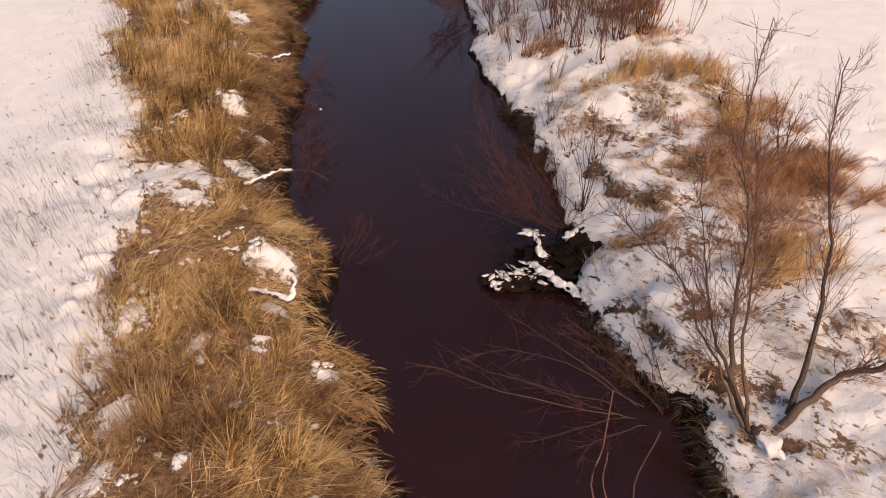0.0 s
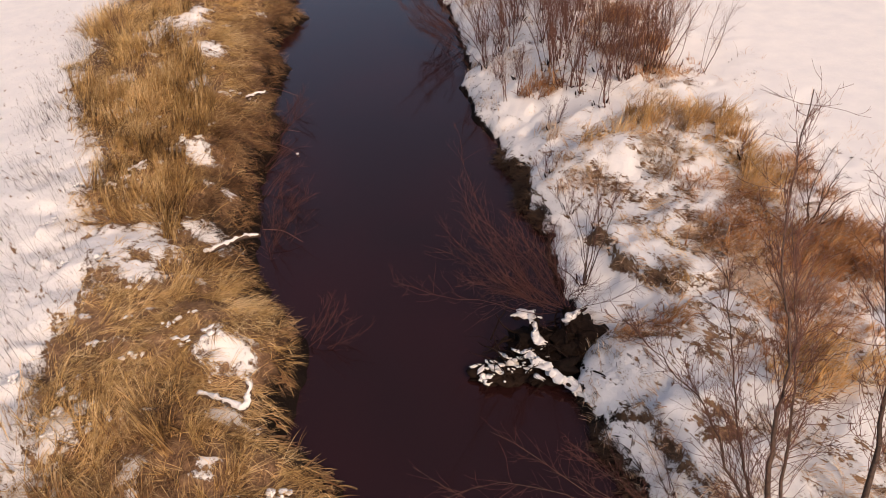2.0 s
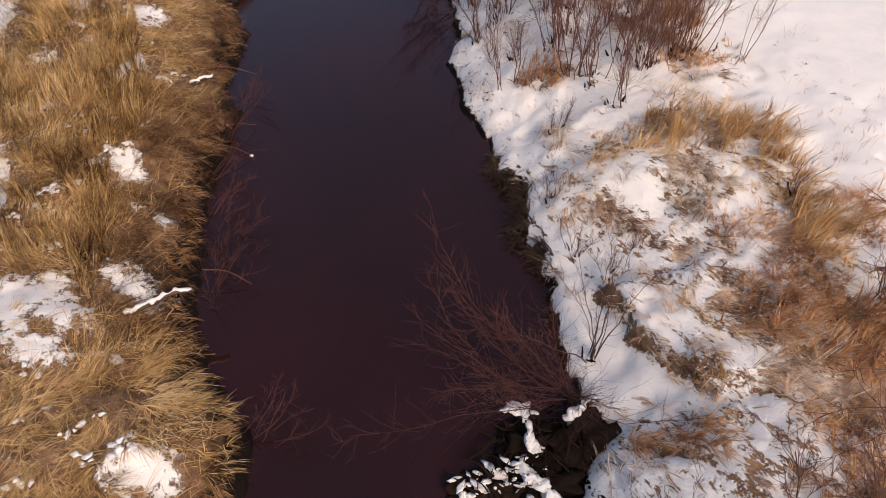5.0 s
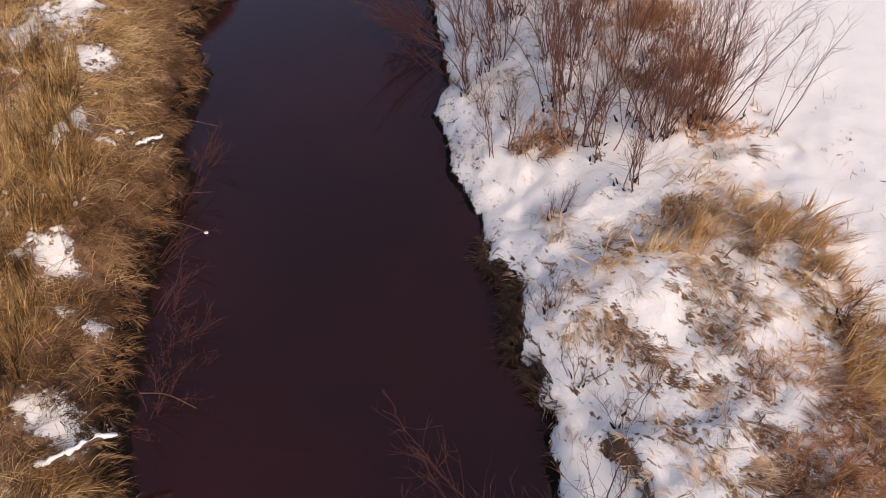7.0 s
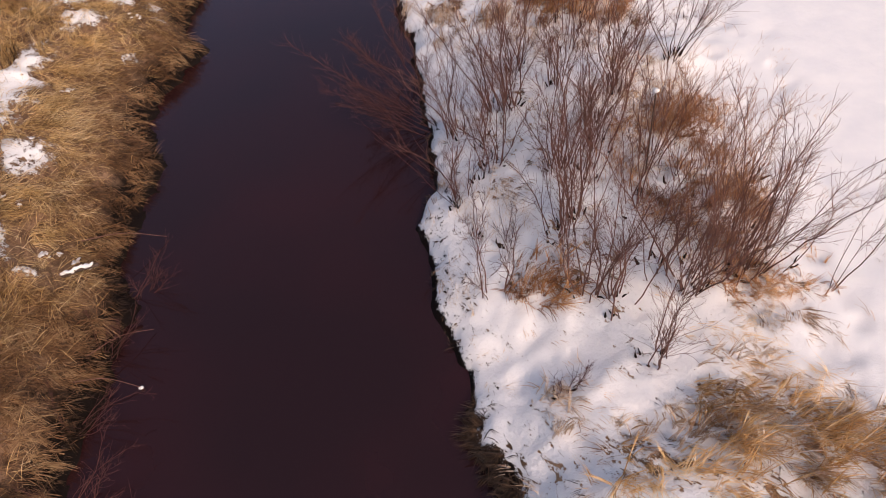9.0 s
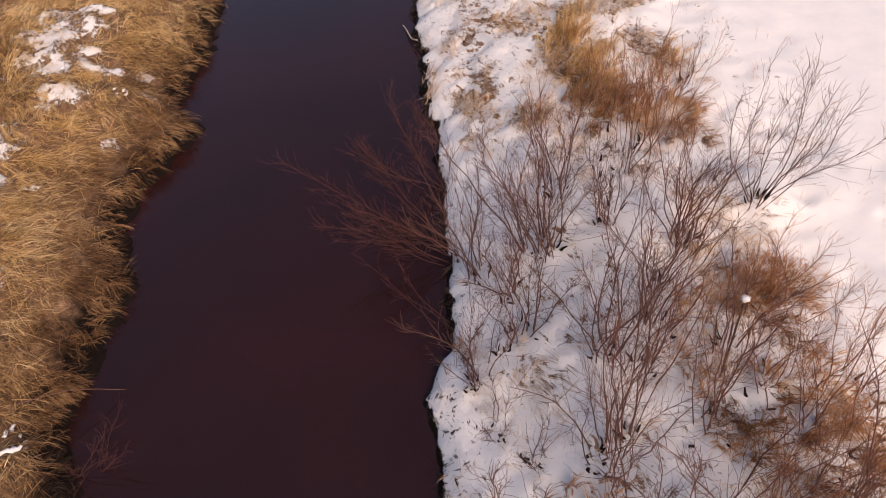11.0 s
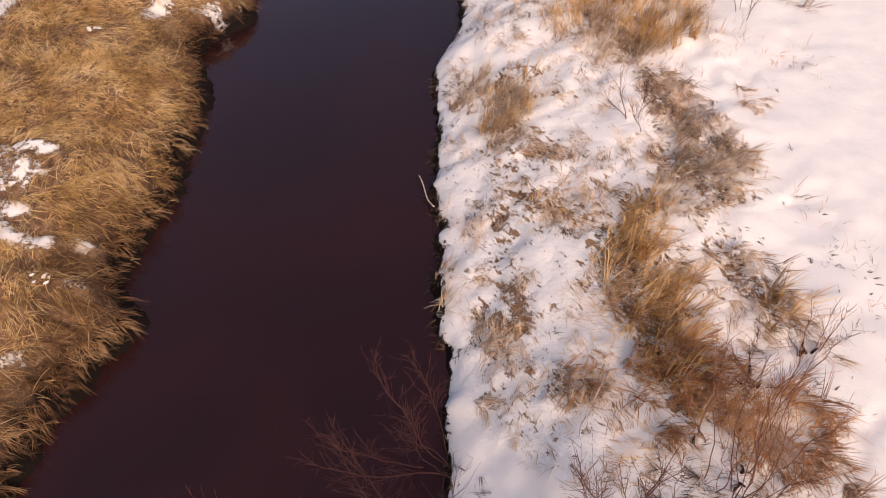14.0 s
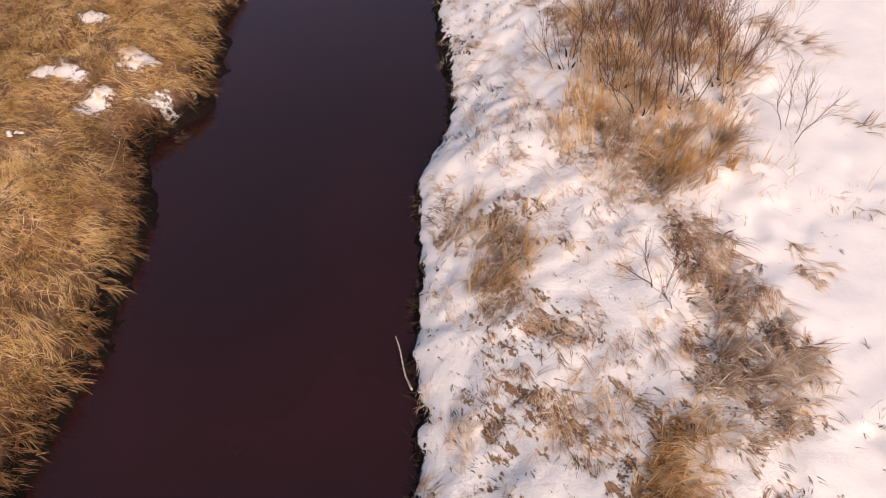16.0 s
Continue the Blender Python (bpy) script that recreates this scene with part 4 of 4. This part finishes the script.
def twigs_on(rng, line, count, length, radius, low=0.25, open_=0.7, again=0.0, curl=0.3):
    """Side twigs along a line, with twigs of their own where again is above 0."""
    out = []
    for _ in range(count):
        f = rng.uniform(low, 0.98)
        k = f * (len(line) - 1)
        i = min(int(k), len(line) - 2)
        at = line[i] + (line[i + 1] - line[i]) * (k - i)
        along = line[i + 1] - line[i]
        along = along / np.linalg.norm(along)
        way = along + rng.normal(0, open_, 3) * 0.62
        size = length * rng.uniform(0.4, 1.0) * (1.25 - 0.7 * f)
        twig = shoot(rng, at, way, size, curl + 0.1, 5, 0.17)
        out.append(tube(twig, np.linspace(radius, radius * 0.4, len(twig)), 3))
        if again > 0:
            out += twigs_on(rng, twig, int(rng.poisson(again)), size * 0.55, radius * 0.82, 0.25, open_, again * 0.5 if again >= 2.5 else 0, curl)
    return out


def shrub(name, label, x, y, seed, stems, tall, spread_out, lean=(0, 0), thick=0.012, twigs=9, twig_len=0.6, bark=None, wood=None, group="bare shrubs", base_r=0.12, curl=0.6, z=None, again=0.6, low=0.25):
    """A many-stemmed bare shrub: stems as parts, each with its twigs."""
    rng = np.random.RandomState(seed)
    root = new(name)
    root.location = (x, y, float(top(x, y)) if z is None else z)
    for _ in range(stems):
        a, r = rng.uniform(0, 6.283), base_r * math.sqrt(rng.rand())
        ox, oy = r * math.cos(a), r * math.sin(a)
        oz = float(top(x + ox, y + oy)) - root.location.z - 0.05 if z is None else -0.05
        tilt = spread_out * rng.uniform(0.2, 1.0)
        b = a + rng.normal(0, 0.6)
        way = np.array([math.cos(b) * tilt + lean[0] * rng.uniform(0.6, 1.3), math.sin(b) * tilt + lean[1] * rng.uniform(0.6, 1.3), 1.0])
        length = tall * rng.uniform(0.6, 1.0) * math.sqrt(1 + 0.5 * (way[0] ** 2 + way[1] ** 2))
        line = shoot(rng, (ox, oy, oz), way, length, curl, 8, 0.13)
        t = thick * rng.uniform(0.55, 1.05)
        v, f = tube(line, np.linspace(t, t * 0.22, len(line)), 5)
        stem = link_mesh("stem", v, f, bark or TWIG, root)
        v, f = gather(twigs_on(rng, line, int(twigs * 1.65), twig_len, max(0.0025, t * 0.28), low, 0.7, again))
        tagged(link_mesh("twig_spray", v, f, wood or TWIG, stem), kind="stuff")
    if stems > 5 and z is None:
        for _ in range(int(2 + stems * 0.4)):
            a, r = rng.uniform(0, 6.283), base_r * rng.uniform(0.2, 1.0)
            ox, oy = r * math.cos(a), r * math.sin(a)
            foot = np.array([ox, oy, float(top(x + ox, y + oy)) - root.location.z - 0.05])
            line = shoot(rng, foot, np.array([math.cos(a) * 0.5, math.sin(a) * 0.5, 1.0]), rng.uniform(0.12, 0.22), 0.2, 4, 0.2)
            v, f = tube(line, np.linspace(0.022, 0.008, len(line)) * rng.uniform(0.6, 1.2), 6)
            link_mesh("stump", v, f, ROOT, root)
    return tagged(root, label, "shrub", group)


STALK = "bare brown willow shrub with upright thin stems in snow"
for k, (x, y, tall, stems, lx) in enumerate((
        (3.48, 15.99, 2.5, 10, -0.15), (3.86, 15.67, 2.4, 9, 0.0), (4.74, 15.8, 2.8, 20, -0.05), (4.08, 14.81, 1.6, 6, -0.2), (5.42, 15.87, 2.7, 20, 0.1),
        (3.33, 17.03, 2.3, 13, -0.1), (2.01, 18.35, 2.0, 7, 0.0), (3.13, 20.05, 2.0, 9, -0.1), (2.9, 20.3, 2.5, 16, -0.1), (3.53, 18.32, 2.4, 14, 0.0),
        (3.64, 17.17, 2.5, 7, 0.0), (4.79, 19.9, 2.3, 16, 0.05), (2.1, 20.1, 2.3, 12, -0.1), (4.47, 17.17, 2.2, 6, 0.0),
        (4.4, 16.12, 2.3, 8, -0.1), (3.9, 20.5, 1.5, 9, 0.0), (2.6, 18.9, 1.8, 8, 0.0), (4.2, 18.6, 2.2, 9, 0.05), (4.3, 19.2, 2.0, 8, 0.0),
        (2.3, 16.4, 1.3, 5, 0.0), (3.92, 17.95, 2.1, 9, 0.0), (2.5, 19.6, 1.6, 7, -0.1), (4.9, 18.2, 2.0, 9, 0.1), (3.3, 21.2, 1.9, 10, 0.0))):
    shrub("willow_shrub", STALK, x, y, 300 + k, stems, tall, 0.34, (lx, 0), 0.0118, 14, 0.65, base_r=0.2, again=1.1)
for k, (x, y, tall, stems) in enumerate(((5.15, 16.3, 2.1, 12), (5.6, 16.9, 2.0, 12), (4.26, 21.5, 2.4, 16), (4.6, 22.1, 1.8, 12), (5.2, 17.5, 1.5, 10), (5.5, 18.6, 1.3, 9), (5.9, 17.4, 1.4, 9), (5.75, 16.1, 1.6, 9))):
    shrub("rusty_shrub", "bare shrub with a dense haze of fine rusty twigs", x, y, 360 + k, stems, tall, 0.42, (0, 0), 0.0075, 12, 0.55, TWIG, RUST_TWIG, base_r=0.45, again=1.6, low=0.35)
shrub("spreading_shrub", "grey-brown bare shrub with wide-spreading stems at the snowfield edge", 5.8, 20.3, 401, 12, 2.3, 0.7, (0.05, 0), 0.0095, 16, 0.6, BARK, TWIG, curl=0.3, again=1.5)
shrub("spreading_shrub", "slender bare sapling leaning over the snowfield", 6.4, 15.47, 402, 3, 1.9, 0.35, (0.15, 0), 0.009, 12, 0.6, BARK, TWIG, base_r=0.05)
shrub("spreading_shrub", "bare upright shrub beside the snowfield", 6.2, 10.1, 403, 6, 1.7, 0.4, (0.05, 0), 0.011, 14, 0.55, BARK, TWIG, base_r=0.1)
shrub("spreading_shrub", "bare sapling among golden reeds", -7.87, 21.0, 404, 4, 1.6, 0.4, (0.05, 0), 0.014, 14, 0.55, BARK, TWIG, base_r=0.06)
shrub("red_twig_bush", "bare bush with red-brown twigs hanging over dark water", 2.25, 9.8, 410, 22, 2.2, 1.7, (-0.95, 0.0), 0.008, 20, 0.85, RED_TWIG, RED_TWIG, z=-0.9, again=1.2)
shrub("spreading_shrub", "thin bare sapling standing on the snowy shelf", 2.65, 10.25, 411, 8, 2.9, 0.25, (-0.02, 0), 0.011, 9, 0.5, BARK, TWIG, base_r=0.08)
shrub("red_twig_bush", "bare bush leaning low over the stream from the bank", 1.7, 20.75, 412, 13, 1.75, 0.9, (-1.7, 0.6), 0.0078, 19, 0.7, RED_TWIG, RED_TWIG, curl=0.3, again=1.6)
shrub("red_twig_bush", "bare bush leaning low over the stream from the bank", 1.5, 22.4, 413, 6, 2.2, 0.5, (-0.6, 0.2), 0.01, 20, 0.65, RED_TWIG, RED_TWIG, curl=0.3, again=1.6)
shrub("red_twig_bush", "few thin bare stems reaching out over the stream", 1.6, 19.5, 415, 3, 1.5, 0.3, (-1.1, 0.3), 0.007, 10, 0.4, RED_TWIG, RED_TWIG, base_r=0.06, curl=0.2)
shrub("red_twig_bush", "bare bush leaning low over the stream from the bank", 2.85, 5.75, 414, 13, 2.4, 0.9, (-1.3, 0.35), 0.009, 15, 0.75, BARK, RED_TWIG, curl=-0.2, again=1.4)
for k, (x, y, tall, stems) in enumerate(((3.96, 31.9, 1.5, 14), (5.05, 32.5, 1.7, 20), (5.7, 31.9, 1.6, 16), (3.74, 33.7, 1.4, 14), (4.5, 33.2, 1.6, 18), (5.3, 33.8, 1.5, 16), (4.3, 31.2, 1.2, 10), (4.9, 31.4, 1.3, 12), (3.2, 32.8, 1.2, 9), (5.9, 33.2, 1.5, 12), (6.3, 30.5, 0.9, 4), (4.2, 27.6, 0.7, 4))):
    shrub("willow_shrub", "dark thin-stemmed bare shrub in snowy grass", x, y, 440 + k, stems, tall * 1.25, 0.4, (0, 0), 0.007, 12, 0.55, BARK, TWIG, base_r=0.28, again=0.9)
for k, (x, y) in enumerate(((5.6, 23.3), (5.9, 12.0), (4.9, 22.9), (3.0, 14.7), (2.75, 12.0), (3.2, 11.3), (2.6, 13.0), (2.2, 17.6), (1.95, 18.25), (2.6, 17.15), (2.35, 18.6))):
    shrub("small_shrub", "low bare seedling with fine reddish twigs in snow", x, y, 470 + k, 6, 0.9, 0.5, (0, 0), 0.006, 9, 0.35, RED_TWIG, RED_TWIG, base_r=0.12, again=0.5)


# ---- the tree by the water ----
def blob(rng, size, rough=0.25, level=2):
    """A lumpy closed form: places and faces."""
    bm = bmesh.new()
    bmesh.ops.create_icosphere(bm, subdivisions=level, radius=1.0)
    shift = Vector(rng.uniform(-50, 50, 3))
    for v in bm.verts:
        v.co *= 1 + rough * (noise.noise(v.co * 1.6 + shift) + 0.6 * noise.noise(v.co * 3.7 + shift))
        v.co = Vector((v.co.x * size[0], v.co.y * size[1], v.co.z * size[2]))
    verts = np.array([v.co[:] for v in bm.verts])
    faces = [tuple(v.index for v in f.verts) for f in bm.faces]
    bm.free()
    return verts, faces


def curve_through(points, steps=5):
    """A smooth line through the points."""
    p = [Vector(q) for q in points]
    p = [p[0] * 2 - p[1]] + p + [p[-1] * 2 - p[-2]]
    out = []
    for i in range(1, len(p) - 2):
        for k in range(steps):
            t = k / steps
            out.append(0.5 * (2 * p[i] + (p[i + 1] - p[i - 1]) * t + (2 * p[i - 1] - 5 * p[i] + 4 * p[i + 1] - p[i + 2]) * t * t + (3 * p[i] - p[i - 1] - 3 * p[i + 1] + p[i + 2]) * t ** 3))
    out.append(p[-2])
    return np.array([q[:] for q in out])


def limb(tree, points, r0, r1, seed, twigs=26, length=1.0, again=3.0):
    rng = np.random.RandomState(seed)
    line = curve_through(points) - np.array(tree.location)
    wave = np.cumsum(rng.normal(0, 0.02, line.shape), 0)
    line = line + wave - np.linspace(0, 1, len(line))[:, None] * wave[-1] * 0.5 - wave[0]
    v, f = tube(line, r1 * 0.8 + (r0 * 0.85 - r1 * 0.8) * np.linspace(1, 0, len(line)) ** 1.8, 8)
    ob = link_mesh("limb", v, f, BARK, tree)
    v, f = gather(twigs_on(rng, line, int(twigs * 3.2), length * 1.1, min(0.006, max(0.0042, r1 * 0.4)), 0.25, 0.85, again, 0.5))
    tagged(link_mesh("twig_spray", v, f, TWIG, ob), kind="stuff")


def bank_tree():
    tree = new("willow_tree")
    tree.location = (3.75, 4.92, -0.66)
    rng = np.random.RandomState(77)
    v, f = blob(rng, (0.2, 0.15, 0.16), 0.3)
    link_mesh("trunk_base", v, f, BARK, tree)
    limb(tree, [(3.66, 4.95, -0.66), (3.46, 5.26, -0.02), (3.46, 5.58, 0.48), (3.61, 5.94, 1.08), (3.76, 6.27, 1.68), (3.81, 6.74, 2.18), (4.23, 7.7, 2.78), (4.75, 8.6, 3.18)], 0.06, 0.008, 1, 34, 1.1)
    limb(tree, [(3.95, 4.95, -0.62), (4.29, 5.36, 0.18), (4.62, 5.89, 0.98), (4.83, 6.45, 1.58), (5.05, 7.16, 2.18), (5.58, 8.22, 2.78)], 0.055, 0.009, 2, 32, 1.1)
    limb(tree, [(3.87, 4.84, -0.6), (4.29, 5.02, -0.17), (4.76, 5.16, 0.13), (5.13, 5.12, 0.38), (5.45, 5.03, 0.68), (5.72, 4.95, 1.18)], 0.075, 0.035, 3, 12, 0.7)
    limb(tree, [(3.55, 5.0, -0.55), (3.4, 5.18, -0.12), (3.19, 5.71, 0.38), (3.06, 6.35, 0.78), (2.73, 6.85, 1.08), (2.3, 7.29, 1.28)], 0.035, 0.006, 4, 24, 0.9)
    limb(tree, [(3.62, 4.95, -0.6), (3.42, 5.48, 0.18), (3.36, 5.89, 0.58), (3.39, 6.62, 1.18), (3.5, 7.42, 1.78)], 0.04, 0.006, 5, 24, 0.9)
    limb(tree, [(3.6, 5.0, -0.6), (3.58, 5.5, 0.25), (3.75, 6.2, 0.9), (4.1, 7.0, 1.5), (4.4, 7.9, 1.9)], 0.035, 0.006, 6, 26, 1.0)
    v, f = blob(rng, (0.15, 0.24, 0.05), 1.0, 3)
    cap = link_mesh("snow_cap", v, f, SNOW, tree)
    cap.location = (0.07, -0.12, 0.1)
    tagged(tree, "grey-brown bare willow with several leaning trunks on the bank", "tree")


bank_tree()


# ---- the torn root plate at the water ----
def root_plate():
    rng = np.random.RandomState(12)
    plate = new("root_plate")
    plate.location = (1.75, 8.9, -1.1)
    for x, y, z, sx, sy, sz in ((-0.1, 0.2, 0.08, 0.45, 0.3, 0.16), (0.6, 0.25, 0.12, 0.32, 0.4, 0.22), (-0.6, -0.2, 0.03, 0.42, 0.24, 0.12), (0.0, -0.25, 0.06, 0.4, 0.25, 0.14)):
        v, f = blob(rng, (sx, sy, sz), 0.9, 4)
        v = np.array([q + 0.05 * np.array(noise.noise_vector(Vector(q) * 9)) + 0.035 * np.array(noise.noise_vector(Vector(q) * 23)) for q in v])
        link_mesh("soil_clod", v + np.array([x, y, z]), f, ROOT, plate)
    for _ in range(90):
        a = rng.uniform(0.9, 5.6)
        start = np.array([rng.uniform(-0.75, 0.75), rng.uniform(-0.4, 0.5), rng.uniform(0.08, 0.3)])
        way = np.array([math.cos(a), math.sin(a) * 0.8, rng.uniform(-0.2, 0.6)])
        line = shoot(rng, start, way, rng.uniform(0.25, 0.8), rng.uniform(-0.9, 0.2), 6, 0.28)
        r = rng.choice([0.006, 0.01, 0.014, 0.022])
        v, f = tube(line, np.linspace(r, r * 0.3, len(line)), 5)
        link_mesh("root", v, f, ROOT, plate)
    arms = (((0.5, -0.9, 0.12), (0.25, -0.62, 0.18), (0.02, -0.42, 0.24), (-0.2, -0.2, 0.3), (-0.28, -0.02, 0.28)), ((-0.1, 0.62, 0.42), (-0.08, 0.4, 0.4), (-0.05, 0.2, 0.34), (0.05, 0.05, 0.26)),
            ((-0.35, 0.6, 0.44), (-0.1, 0.56, 0.42), (0.05, 0.5, 0.36)), ((0.4, 0.4, 0.36), (0.6, 0.5, 0.42), (0.8, 0.62, 0.46)))
    for k, points in enumerate(arms):
        line = curve_through(points, 6)
        v, f = tube(line + rng.normal(0, 0.01, line.shape) - np.array([0, 0, 0.05]), np.linspace(0.05, 0.02, len(line)), 7)
        link_mesh("root", v, f, ROOT, plate)
        fine = curve_through([tuple(q) for q in line], 3)
        v, f = tube(fine, (0.085 if k == 0 else 0.055) * (1 - 0.45 * np.linspace(0, 1, len(fine))), 10)
        shift = Vector((k * 7.1, 3.3, 1.7))
        v = np.array([q + 0.09 * np.array(noise.noise_vector(Vector(q) * 9 + shift)) + 0.045 * np.array(noise.noise_vector(Vector(q) * 24 + shift)) for q in v])
        v[:, 2] = np.interp(np.arange(len(v)) // 10, np.arange(len(fine)), fine[:, 2]) + (v[:, 2] - np.repeat(fine[:, 2], 10)) * 0.45
        link_mesh("snow_cap", v, f, SNOW, plate)
    for _ in range(60):
        x = rng.uniform(-1.05, 0.1)
        y = -0.28 + 0.16 * (x + 1) + rng.normal(0, 0.14)
        size = rng.uniform(0.015, 0.085)
        v, f = blob(rng, (size, size * rng.uniform(0.3, 0.7), 0.014), 1.1, 2)
        cap = link_mesh("snow_cap", v, f, SNOW, plate)
        cap.matrix_basis = pose(x, y, rng.uniform(0.13, 0.26), rng.uniform(-15, 15), rng.uniform(-15, 15), rng.uniform(-60, 60))
    tagged(plate, "torn-up dark root plate capped with snow at the water's edge", "root plate")


root_plate()


# ---- fallen wood ----
def fallen(name, label, points, r0, r1, seed, material, snow=True, category="log"):
    rng = np.random.RandomState(seed)
    root = new(name)
    root.location = points[0]
    line = curve_through(points, 9) - np.array(points[0])
    line += rng.normal(0, r0 * 0.08, line.shape)
    v, f = tube(line, np.linspace(r0, r1, len(line)), 7)
    link_mesh("wood", v, f, material, root)
    if snow:
        up = np.array([0, 0, r0 * 0.75])
        v, f = tube(line[:-1] + up + rng.normal(0, r0 * 0.12, line[:-1].shape), np.linspace(r0, r1, len(line) - 1) * rng.uniform(0.75, 1.05, len(line) - 1), 7)
        v = np.array([q + r0 * 0.9 * np.array(noise.noise_vector(Vector(q) * 11)) + r0 * 0.5 * np.array(noise.noise_vector(Vector(q) * 31)) for q in v])
        link_mesh("snow_cap", v, f, SNOW, root)
    tagged(root, label, category)


fallen("log", "fallen grey log with a ridge of snow over the bank's lip", [(-3.75, 11.42, -0.3), (-3.4, 11.5, -0.24), (-3.1, 11.66, -0.24), (-2.8, 11.7, -0.26)], 0.043, 0.03, 1, BARK)
fallen("log", "short snow-topped dead stub in the sedge", [(-3.95, 17.38, -0.3), (-3.7, 17.42, -0.26), (-3.45, 17.52, -0.3)], 0.04, 0.03, 2, BARK)
fallen("stick", "bleached bare stick leaning from the bank into water", [(0.98, 26.7, -0.85), (0.84, 27.0, -0.98), (0.72, 27.4, -1.02), (0.62, 27.66, -1.04)], 0.016, 0.01, 3, PALE_WOOD, False, "stick")
fallen("snowy_hook", "curved dead wood under thick snow in the sedge", [(-3.1, 8.12, -0.16), (-2.75, 7.9, -0.06), (-2.42, 7.72, -0.08), (-2.34, 7.85, 0.0), (-2.36, 8.02, 0.1)], 0.04, 0.03, 4, BARK)
for k, (x0, y0, z0, x1, y1) in enumerate(((-3.5, 15.75, -0.7, -2.72, 15.79), (-3.0, 12.6, -0.8, -2.28, 12.42), (-4.0, 18.2, -0.45, -2.95, 18.7), (-3.45, 16.2, -0.75, -2.75, 16.78))):
    tip = (x1, y1, WATER + 0.05)
    fallen("drooping_branch", "thin bare branch hanging from the sedge to the water", [(x0, y0, z0), ((x0 + x1) / 2, (y0 + y1) / 2 + 0.05, (z0 + tip[2]) / 2 + 0.08), tip], 0.008, 0.005, 20 + k, TWIG, False, "branch")
    if k < 1:
        v, f = blob(np.random.RandomState(k), (0.04, 0.028, 0.024), 0.3)
        lump = link_mesh("ice_lump", v, f, SNOW)
        lump.location = (x1, y1, WATER + 0.03)
        tagged(lump, "small white ice lump frozen to a twig at the water", "ice")
for x, y, s in ((-3.0, 12.8, 1), (-2.95, 13.3, 2), (-3.1, 13.7, 7), (-3.0, 12.3, 8), (-3.45, 15.2, 9), (-3.25, 14.1, 3), (-3.35, 16.4, 4), (-3.2, 17.5, 5), (-1.95, 9.7, 6)):
    shrub("bank_twigs", "fine bare red-brown twigs leaning out over the water", x, y, 500 + s, 8, 1.0, 0.7, (1.0, 0.2), 0.006, 8, 0.4, RED_TWIG, RED_TWIG, group="twigs along the lip", curl=0.1)


def snow_crumbs(label, seed, count, near, x_of, sizes, lift):
    """Small lumps of snow caught on the grass."""
    rng = np.random.RandomState(seed)
    pieces = []
    while len(pieces) < count:
        y = rng.uniform(*near)
        x = x_of(rng, y)
        if fbm(np.array([x + seed]), np.array([y]), 0.7, 2)[0] < 0.52:
            continue
        for _ in range(rng.randint(2, 9)):
            size = rng.uniform(*sizes)
            px, py = x + rng.normal(0, 0.07), y + rng.normal(0, 0.05)
            v, f = blob(rng, (size, size * rng.uniform(0.5, 0.9), size * 0.35), 1.0, 2)
            a = rng.uniform(0, 3.14)
            v = np.stack([v[:, 0] * math.cos(a) - v[:, 1] * math.sin(a), v[:, 0] * math.sin(a) + v[:, 1] * math.cos(a), v[:, 2]], 1)
            pieces.append((v + np.array([px, py, float(top(px, py)) + rng.uniform(*lift)]), f))
    tagged(link_mesh("snow_crumbs", *gather(pieces), SNOW), label, "snow", kind="stuff")


snow_crumbs("crumbs of snow caught in the matted sedge", 81, 260, (3.5, 19), lambda rng, y: left_edge(y) - rng.uniform(0.25, 3.4), (0.018, 0.06), (0.05, 0.1))
snow_crumbs("few crumbs of snow on the golden sedge", 82, 40, (20, 36), lambda rng, y: left_edge(y) - rng.uniform(0.4, 3.0), (0.02, 0.05), (0.06, 0.1))


# ---- long wands by the start of the flight ----
def wands():
    root = new("willow_wands")
    root.location = (2.9, 2.6, float(top(2.9, 2.6)))
    for points in (((2.9, 2.6, -0.95), (1.7, 3.0, -0.1), (1.13, 3.26, 1.2), (1.22, 3.43, 1.75), (1.31, 3.6, 2.3)), ((2.95, 2.65, -0.95), (1.9, 3.0, 0.2), (1.48, 3.22, 1.2), (1.67, 3.35, 2.0)), ((2.85, 2.55, -0.95), (1.7, 2.9, 0.1), (1.2, 3.14, 1.4), (1.21, 3.27, 1.9))):
        line = curve_through(points, 5) - np.array(root.location)
        v, f = tube(line, np.linspace(0.013, 0.005, len(line)), 6)
        link_mesh("stem", v, f, TWIG, root)
    tagged(root, "long bare reddish willow wands rising from the bank", "shrub")


wands()

fallen("dead_stub", "snow-capped dead stub standing among rusty twigs", [(4.72, 17.8, -0.05), (4.7, 17.82, 0.7), (4.67, 17.83, 1.5)], 0.012, 0.01, 31, BARK, False, "stub")
v, f = blob(np.random.RandomState(9), (0.045, 0.04, 0.035), 0.5)
nest_cap = link_mesh("snow_lump", v, f, SNOW)
nest_cap.location = (4.67, 17.83, 1.525)
tagged(nest_cap, "small lump of snow on a dead stub", "snow")
